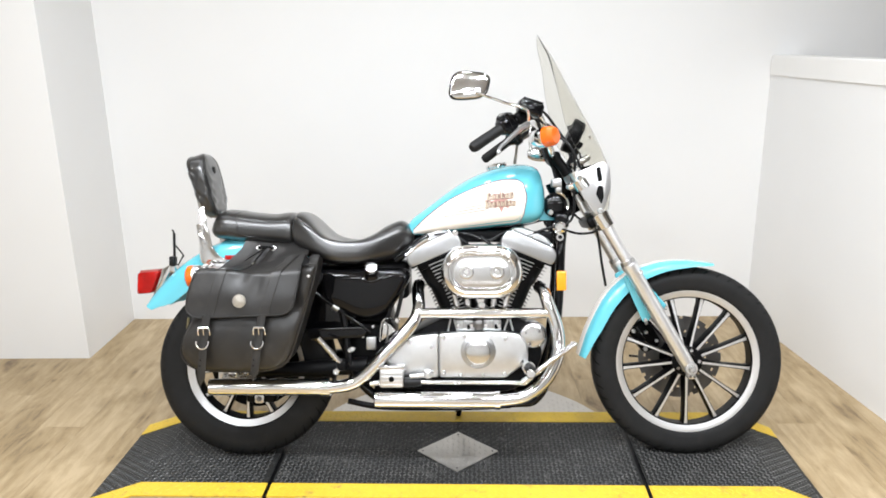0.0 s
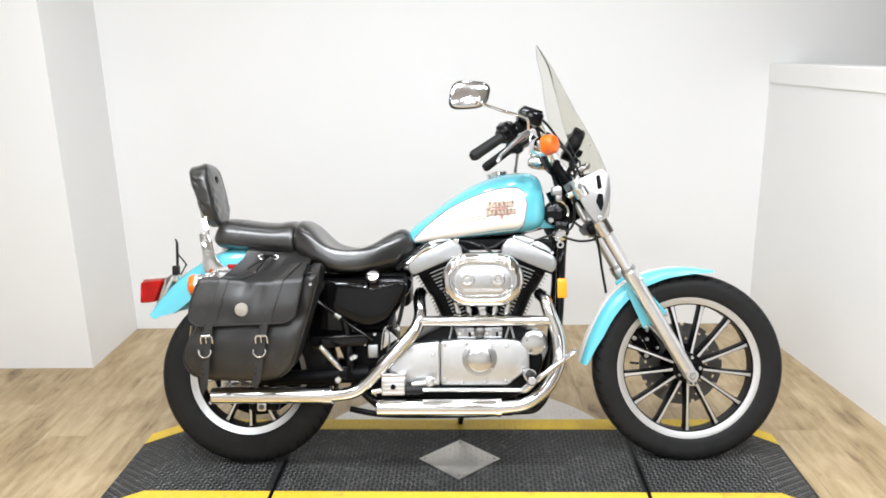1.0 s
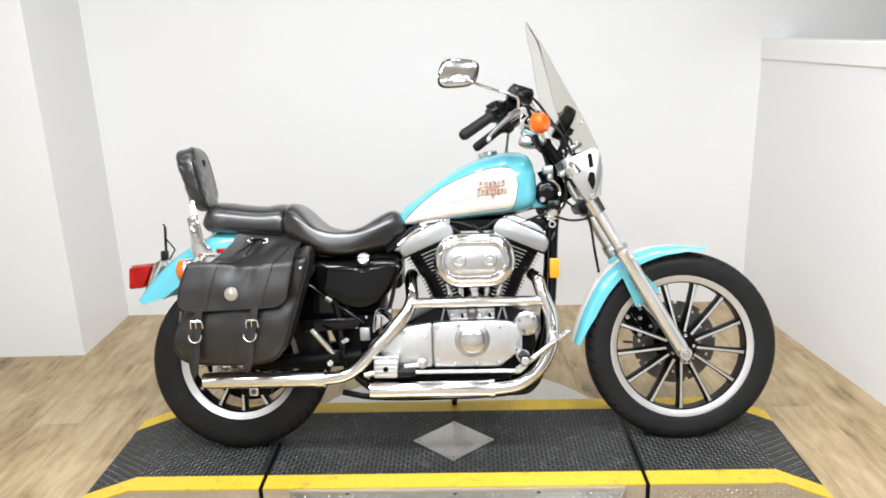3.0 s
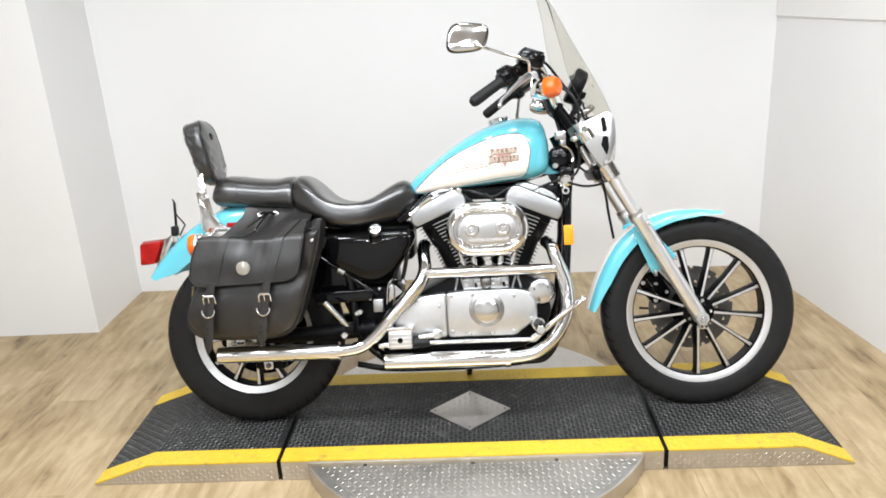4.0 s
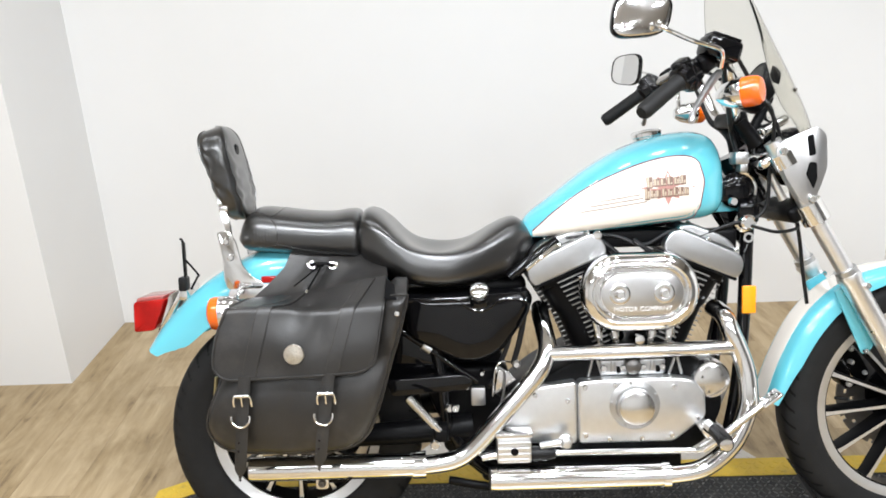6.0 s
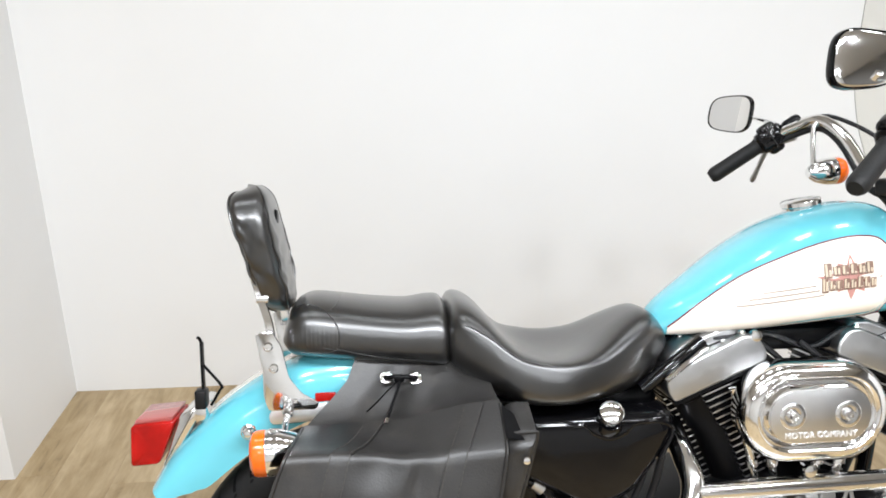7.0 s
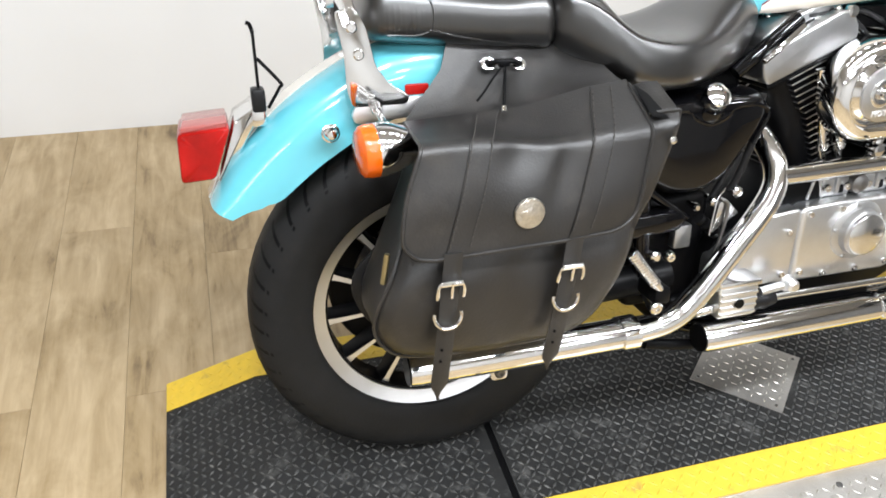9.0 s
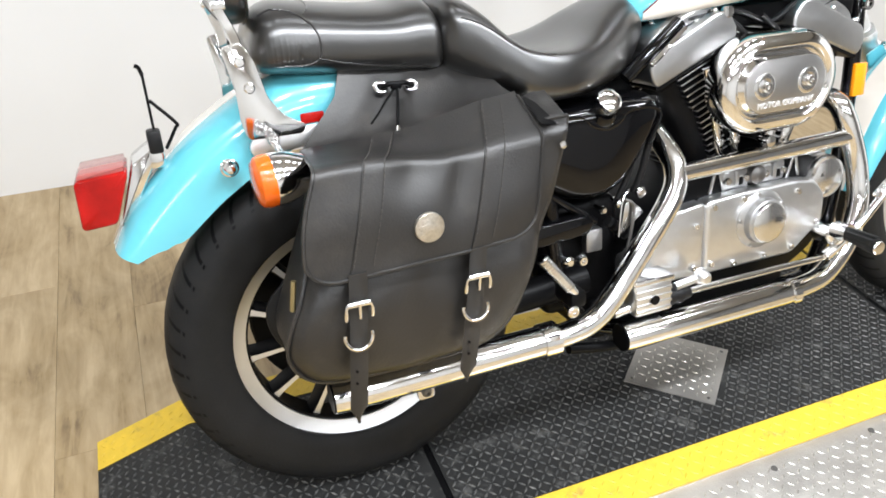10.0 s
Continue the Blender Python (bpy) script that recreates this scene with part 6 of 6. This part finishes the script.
def ease(a, b, t):
    t = max(0.0, min(1.0, (t - a) / (b - a)))
    return t * t * (3 - 2 * t)


def pouch(x, y, z):
    """The pouch is slim under the flap, bulges below it and keeps a square front corner with a rising end."""
    low, nose = ease(0.55, 0.45, z), ease(-0.558, -0.520, x)
    y2 = -0.15 + (y + 0.15) * (0.86 + 0.19 * max(low, nose))
    fall = 0.016 * ease(0.49, 0.33, z) * (y < -0.2)
    rise = (0.50 * max(0.0, min(0.10, y2 + 0.302)) - 0.9 * max(0.0, y2 + 0.20)) * nose * ease(0.57, 0.64, z)
    return Vector((x, y2 + fall, z + rise))


# body: soft pouch between an inner and an outer outline
OUTL = [(-0.852, 0.615), (-0.869, 0.560), (-0.902, 0.480), (-0.931, 0.405), (-0.920, 0.360), (-0.878, 0.335), (-0.780, 0.328), (-0.665, 0.330), (-0.604, 0.352), (-0.572, 0.405), (-0.535, 0.520), (-0.497, 0.640), (-0.505, 0.655), (-0.560, 0.650), (-0.700, 0.640), (-0.840, 0.630)]
path = smooth_path([(x, 0, z) for x, z in OUTL + OUTL[:1]], 5)[:-1]
cx, cz = -0.715, 0.52
rings = []
for f, y in ((0.30, -0.150), (0.90, -0.150), (0.985, -0.156), (1.0, -0.170), (0.995, -0.215), (1.0, -0.262), (0.992, -0.276), (0.965, -0.286), (0.90, -0.292), (0.75, -0.296), (0.45, -0.296), (0.15, -0.296)):
    rings.append([pouch(cx + (q.x - cx) * f, y, cz + (q.z - cz) * f) + Vector((0, gnoise(q.x * f, q.z * f) * (1.6 if y < -0.27 else 0.6), 0)) for q in path])
body = gp("body", loft(rings), BAGLEATHER, None, "soft black leather pouch", 70)
seam = [pouch(cx + (q.x - cx) * 1.004, -0.272, cz + (q.z - cz) * 1.004) for q in path]
gp("welt", tube(seam + seam[:1], 0.0035, 6, smooth=False), BAGLEATHER, body, "raised leather edge welt")
gp("back_panel", slab([(q.x * 1.0, q.z) for q in smooth_path([(x, 0, z) for x, z in [(-0.855, 0.60), (-0.872, 0.53), (-0.900, 0.465), (-0.936, 0.425), (-0.940, 0.380), (-0.912, 0.330), (-0.86, 0.315), (-0.62, 0.36), (-0.53, 0.56), (-0.52, 0.64), (-0.82, 0.62), (-0.855, 0.60)]], 4)[:-1]], -0.149, -0.143, 0.002), PLASTIC, bag, "stiff black back panel")
# flat black sheet paints the shade of the opening beside the flap
mouth = bmesh.new()
mouth.faces.new([mouth.verts.new(q) for q in ((-0.540, -0.226, 0.697), (-0.541, -0.288, 0.664), (-0.507, -0.290, 0.658), (-0.522, -0.240, 0.684))])
gp("pouch_mouth", mouth, SATIN, body, "dark sheet that stands in for the shaded pouch opening")
gp("zip", tube([(-0.909, -0.262, 0.50), (-0.916, -0.258, 0.455)], 0.004, 6), BRASS, body)

# flap: runs from the yoke over the top edge and down the front
FX0 = spline([0.0, 0.18, 0.34, 0.6, 0.85, 1.0], [-0.855, -0.862, -0.868, -0.890, -0.899, -0.893])
FX1 = spline([0.0, 0.18, 0.34, 0.6, 0.85, 1.0], [-0.540, -0.541, -0.543, -0.552, -0.562, -0.572])


def ridge(u):
    """Depth and height of the line where the yoke meets the flap."""
    us = (0.0, 0.30, 0.50, 0.65, 0.80, 1.0)
    return float(np.interp(u, us, (-0.150, -0.170, -0.186, -0.194, -0.202, -0.205))), float(np.interp(u, us, (0.650, 0.659, 0.666, 0.678, 0.691, 0.699)))


def flap_raw(u, v):
    x = FX0(v) + (FX1(v) - FX0(v)) * u
    crest = 0.655 - 0.010 * u + 0.004 * math.sin(u * 8.0)
    lowz = 0.505 + 0.010 * u
    ry, rz = ridge(u)
    if v < 0.34:
        f = max(0.0, v) / 0.34
        y = ry + (-0.296 - ry) * f
        z = rz + (crest - rz) * f - 0.010 * math.sin(math.pi * f) * math.sin(math.pi * min(1.0, u * 1.2))
    else:
        f = min(1.0, (v - 0.34) / 0.66)
        bulge = math.sin(math.pi * min(1.0, max(0.0, u))) ** 0.5
        y = -0.297 - 0.020 * math.sin(min(1.0, f * 1.2) * math.pi / 2) * (0.65 + 0.35 * bulge)
        z = crest + (lowz - crest) * f
    dent = 0.011 * math.exp(-((u - 0.44) / 0.09) ** 2 - ((v - 0.40) / 0.16) ** 2) + 0.006 * math.exp(-((u - 0.62) / 0.05) ** 2 - ((v - 0.50) / 0.2) ** 2)
    return Vector((x, y + dent + gnoise(x, z, 14, 0.004), z - 0.5 * dent * (v < 0.34)))


def flap_point(u, v):
    """u runs along the bag (0 rear, 1 front), v from the ridge (0) to the lower edge (1); the fold over the edge is soft."""
    w = min(0.045, v, 1 - v)
    return (flap_raw(u, v - w) + flap_raw(u, v) * 2 + flap_raw(u, v + w)) / 4


def corner(u, v, r=0.10):
    """Rounds the two lower corners of the flap."""
    cu = 0.10
    if v > 0.86:
        d = (v - 0.86) / 0.14
        lim = cu * (1 - math.sqrt(max(0.0, 1 - d * d)))
        u = lim + (1 - 2 * lim) * u
    return u, v


NU2, NV2 = 48, 60
grid = [[flap_point(*corner(i / NU2, j / NV2)) for i in range(NU2 + 1)] for j in range(NV2 + 1)]


def sheet(grid, thick):
    bm = bmesh.new()
    nrm = []
    R, C = len(grid), len(grid[0])
    for j in range(R):
        row = []
        for i in range(C):
            du = grid[j][min(i + 1, C - 1)] - grid[j][max(i - 1, 0)]
            dv = grid[min(j + 1, R - 1)][i] - grid[max(j - 1, 0)][i]
            row.append(du.cross(dv).normalized())
        nrm.append(row)
    a = [[bm.verts.new(grid[j][i]) for i in range(C)] for j in range(R)]
    sgn = 1 if nrm[R // 2][C // 2].y < 0 else -1
    b = [[bm.verts.new(grid[j][i] - nrm[j][i] * thick * sgn) for i in range(C)] for j in range(R)]
    for j in range(R - 1):
        for i in range(C - 1):
            bm.faces.new((a[j][i], a[j][i + 1], a[j + 1][i + 1], a[j + 1][i]))
            bm.faces.new((b[j][i], b[j + 1][i], b[j + 1][i + 1], b[j][i + 1]))
    for j in range(R - 1):
        for i in (0, C - 1):
            bm.faces.new((a[j][i], a[j + 1][i], b[j + 1][i], b[j][i]))
    for i in range(C - 1):
        for j in (0, R - 1):
            bm.faces.new((a[j][i], b[j][i], b[j][i + 1], a[j][i + 1]))
    return bm


flap = gp("flap", sheet(grid, 0.006), BAGLEATHER, None, "thick black leather flap with a stitched edge", 70)
edge = [grid[j][0] for j in range(2, NV2 + 1)] + [grid[NV2][i] for i in range(1, NU2)] + [grid[j][NU2] for j in range(NV2, 1, -1)]
gp("edge_bead", tube([q + Vector((0, -0.001, 0)) for q in edge], 0.0028, 6, smooth=False), BAGLEATHER, flap)

# yoke: the panel that runs up under the seat
ygrid = []
for j in range(25):
    f = j / 24
    x0 = float(np.interp(f, (0, 0.38, 0.62, 1), (-0.852, -0.808, -0.785, -0.770)))
    x1 = float(np.interp(f, (0, 0.3, 1), (-0.540, -0.545, -0.560)))
    row = []
    for i in range(41):
        u = i / 40
        x = x0 + (x1 - x0) * u
        ry, rz = ridge((x - FX0(0)) / (FX1(0) - FX0(0)))
        y = ry + 0.003 + (-0.088 - ry) * f ** 0.62
        z = rz - 0.004 + (0.750 - rz) * f
        pleat = 0.006 * math.sin(u * 26) * (1 - f) ** 0.6 * math.exp(-((u - 0.45) / 0.22) ** 2)
        row.append(Vector((x, y - pleat + gnoise(x, z, 12, 0.003), z)))
    ygrid.append(row)
yoke = gp("yoke", sheet(ygrid, 0.004), BAGLEATHER, None, "leather yoke laced under the seat", 70)
for ex, ez in ((-0.718, 0.716), (-0.670, 0.713)):
    gp("eyelet", lathe([(0.0052, 0.0), (0.0118, 0.0), (0.0112, 0.003), (0.0085, 0.004), (0.0056, 0.003)], 24, Matrix.Translation((ex, -0.1195, ez)) @ pose(0, 0, 0, 47), closed=True), CHROME, yoke, "chrome eyelet")
    # black disc paints the shade inside the eyelet
    gp("eyelet_hole", lathe([(0, 0.0), (0.0055, 0.0), (0.0055, 0.0012), (0, 0.0012)], 16, Matrix.Translation((ex, -0.1195, ez)) @ pose(0, 0, 0, 47)), SATIN, yoke)
gp("lace_knot", join(tube([(-0.716, -0.125, 0.717), (-0.706, -0.131, 0.721), (-0.694, -0.132, 0.720), (-0.682, -0.131, 0.720), (-0.672, -0.125, 0.714)], 0.0040, 8), rbox((-0.697, -0.131, 0.718), (0.018, 0.010, 0.013), 0.004, 2)), SATIN, yoke, "knotted black lace")
gp("lace_end", tube([(-0.700, -0.132, 0.714), (-0.716, -0.142, 0.702), (-0.735, -0.160, 0.688), (-0.752, -0.172, 0.676)], 0.0018, 6), SATIN, yoke)
gp("lace_end", tube([(-0.696, -0.133, 0.714), (-0.702, -0.150, 0.700), (-0.711, -0.172, 0.684), (-0.719, -0.192, 0.668)], 0.0026, 6), SATIN, yoke)
gp("lace_tip", tube([(-0.7185, -0.191, 0.670), (-0.7205, -0.196, 0.664)], 0.0032, 8), CHROME, yoke)


def flap_at(x, v):
    u = (x - FX0(v)) / (FX1(v) - FX0(v))
    return flap_point(u, v)


# straps: a stitched band down the flap, then a free tail with buckle and ring
def band_x(way, v):
    return float(np.interp(v, (0.0, 0.34, 1.0), way))


for way, xm, xb, ztip in (((-0.738, -0.788, -0.828), -0.834, -0.858, 0.288), ((-0.580, -0.616, -0.655), -0.660, -0.691, 0.306)):
    band = []
    for k in range(44):
        v = 0.01 + 0.98 * k / 43
        x = band_x(way, v)
        band.append([flap_at(x + dx, v) + Vector((0, -0.0022, 0.0022 if v < 0.36 else 0)) for dx in np.linspace(-0.0160, 0.0160, 5)])
    strap = gp("strap", sheet(band, 0.003), BAGLEATHER, None, "leather strap with chrome buckle", 70)
    for dx in (-0.0138, 0.0138):
        for k in range(24):
            v0, v1 = 0.04 + 0.038 * k, 0.04 + 0.038 * k + 0.024
            p = [flap_at(band_x(way, v) + dx, v) + Vector((0, -0.0034, 0.0030 if v < 0.36 else 0)) for v in (v0, v1)]
            stb = tube(p, 0.0009, 5, smooth=False)
            acc = stb if k == 0 else join(acc, stb)
        stuff(gp("stitching", acc, STITCH, strap))
    tail_rows = []
    for k in range(26):
        f = k / 25
        z = 0.515 + (ztip - 0.515) * f
        x = xm + 0.001 + (xb - xm) * f
        hw = 0.0128 if f < 0.90 else 0.0128 * max(0.06, (1 - f) / 0.10)
        y = -0.318 - 0.004 * math.sin(f * math.pi) + (0.004 * f)
        tail_rows.append([Vector((x + t * hw, y - 0.003 * (1 - t * t), z + (abs(t) * 0.004 if f > 0.9 else 0))) for t in np.linspace(-1, 1, 5)])
    gp("strap_tail", sheet(tail_rows, 0.0035), BAGLEATHER, strap, "pointed strap end", 60)
    bx, bz = xm + (xb - xm) * 0.2, 0.465
    arch = smooth_path([(bx - 0.0180, -0.322, bz - 0.012), (bx - 0.0182, -0.325, bz - 0.004), (bx - 0.0170, -0.3265, bz + 0.006), (bx - 0.0110, -0.3275, bz + 0.0125),
                        (bx + 0.0110, -0.3275, bz + 0.0125), (bx + 0.0170, -0.3265, bz + 0.006), (bx + 0.0182, -0.325, bz - 0.004), (bx + 0.0180, -0.322, bz - 0.012)], 4)
    gp("buckle", tube(arch, 0.0026, 8, smooth=False), CHROME, strap, "chrome horseshoe buckle")
    gp("roller", tube([(bx - 0.0150, -0.3280, bz + 0.0115), (bx + 0.0150, -0.3280, bz + 0.0115)], 0.0042, 10), CHROME, strap)
    gp("prong", tube([(bx, -0.3265, bz - 0.010), (bx, -0.3302, bz + 0.002), (bx, -0.3315, bz + 0.013)], 0.0020, 8), CHROME, strap)
    rx, rz = xm + (xb - xm) * 0.42, 0.425
    arc = [(rx + 0.019 * math.cos(a), -0.3265 - 0.002 * math.sin(-a), rz + 0.004 + 0.019 * math.sin(a)) for a in np.linspace(math.pi * 0.92, math.pi * 2.08, 18)]
    gp("d_ring", tube(arc, 0.0028, 8, smooth=False), CHROME, strap, "chrome D-ring")
    # punched holes are black discs with their shade as colour
    for k in range(2):
        gp("strap_hole", lathe([(0, 0), (0.0022, 0), (0.0022, 0.001), (0, 0.001)], 10, side(xb + 0.006 - 0.002 * k, -0.3225, 0.375 - 0.018 * k)), SATIN, strap)
q = flap_at(-0.729, 0.78)
gp("concho", lathe([(0, 0.006), (0.006, 0.0055), (0.0175, 0.0035), (0.0200, 0.0035), (0.0215, 0.002), (0.0215, -0.001), (0, -0.001)], 40, side(-0.729, q.y - 0.001, 0.558)), CONCHO, flap, "round nickel concho")
gp("rivet", lathe([(0, 0.003), (0.005, 0.002), (0.006, 0), (0, 0)], 16, side(-0.515, -0.303, 0.633)), CHROME, body)

# ---- floor planks ----
PW, PL = 0.182, 1.22
plank_me = None
rnd = random.Random(7)
for i in range(-24, 19):
    far = 0.965 if i * PW < -1.85 else BACK
    y = -4.6 - (1 - (i * 0.437 + rnd.uniform(-0.08, 0.08)) % 1.0) * PL
    while y < far:
        y0, y1 = max(y, -4.6), min(y + PL, far)
        if y1 - y0 > 0.02:
            if y1 - y0 > PL - 1e-6 and plank_me:
                o = again(plank_me)
            else:
                o = part("plank", rbox((0, 0, 0), (PW - 0.0006, y1 - y0 - 0.0006, 0.006), 0.0003, 1), PLANK, floor)
                plank_me = plank_me or (o if y1 - y0 > PL - 1e-6 else None)
            o.location = (i * PW, (y0 + y1) / 2, -0.0028)
        y += PL
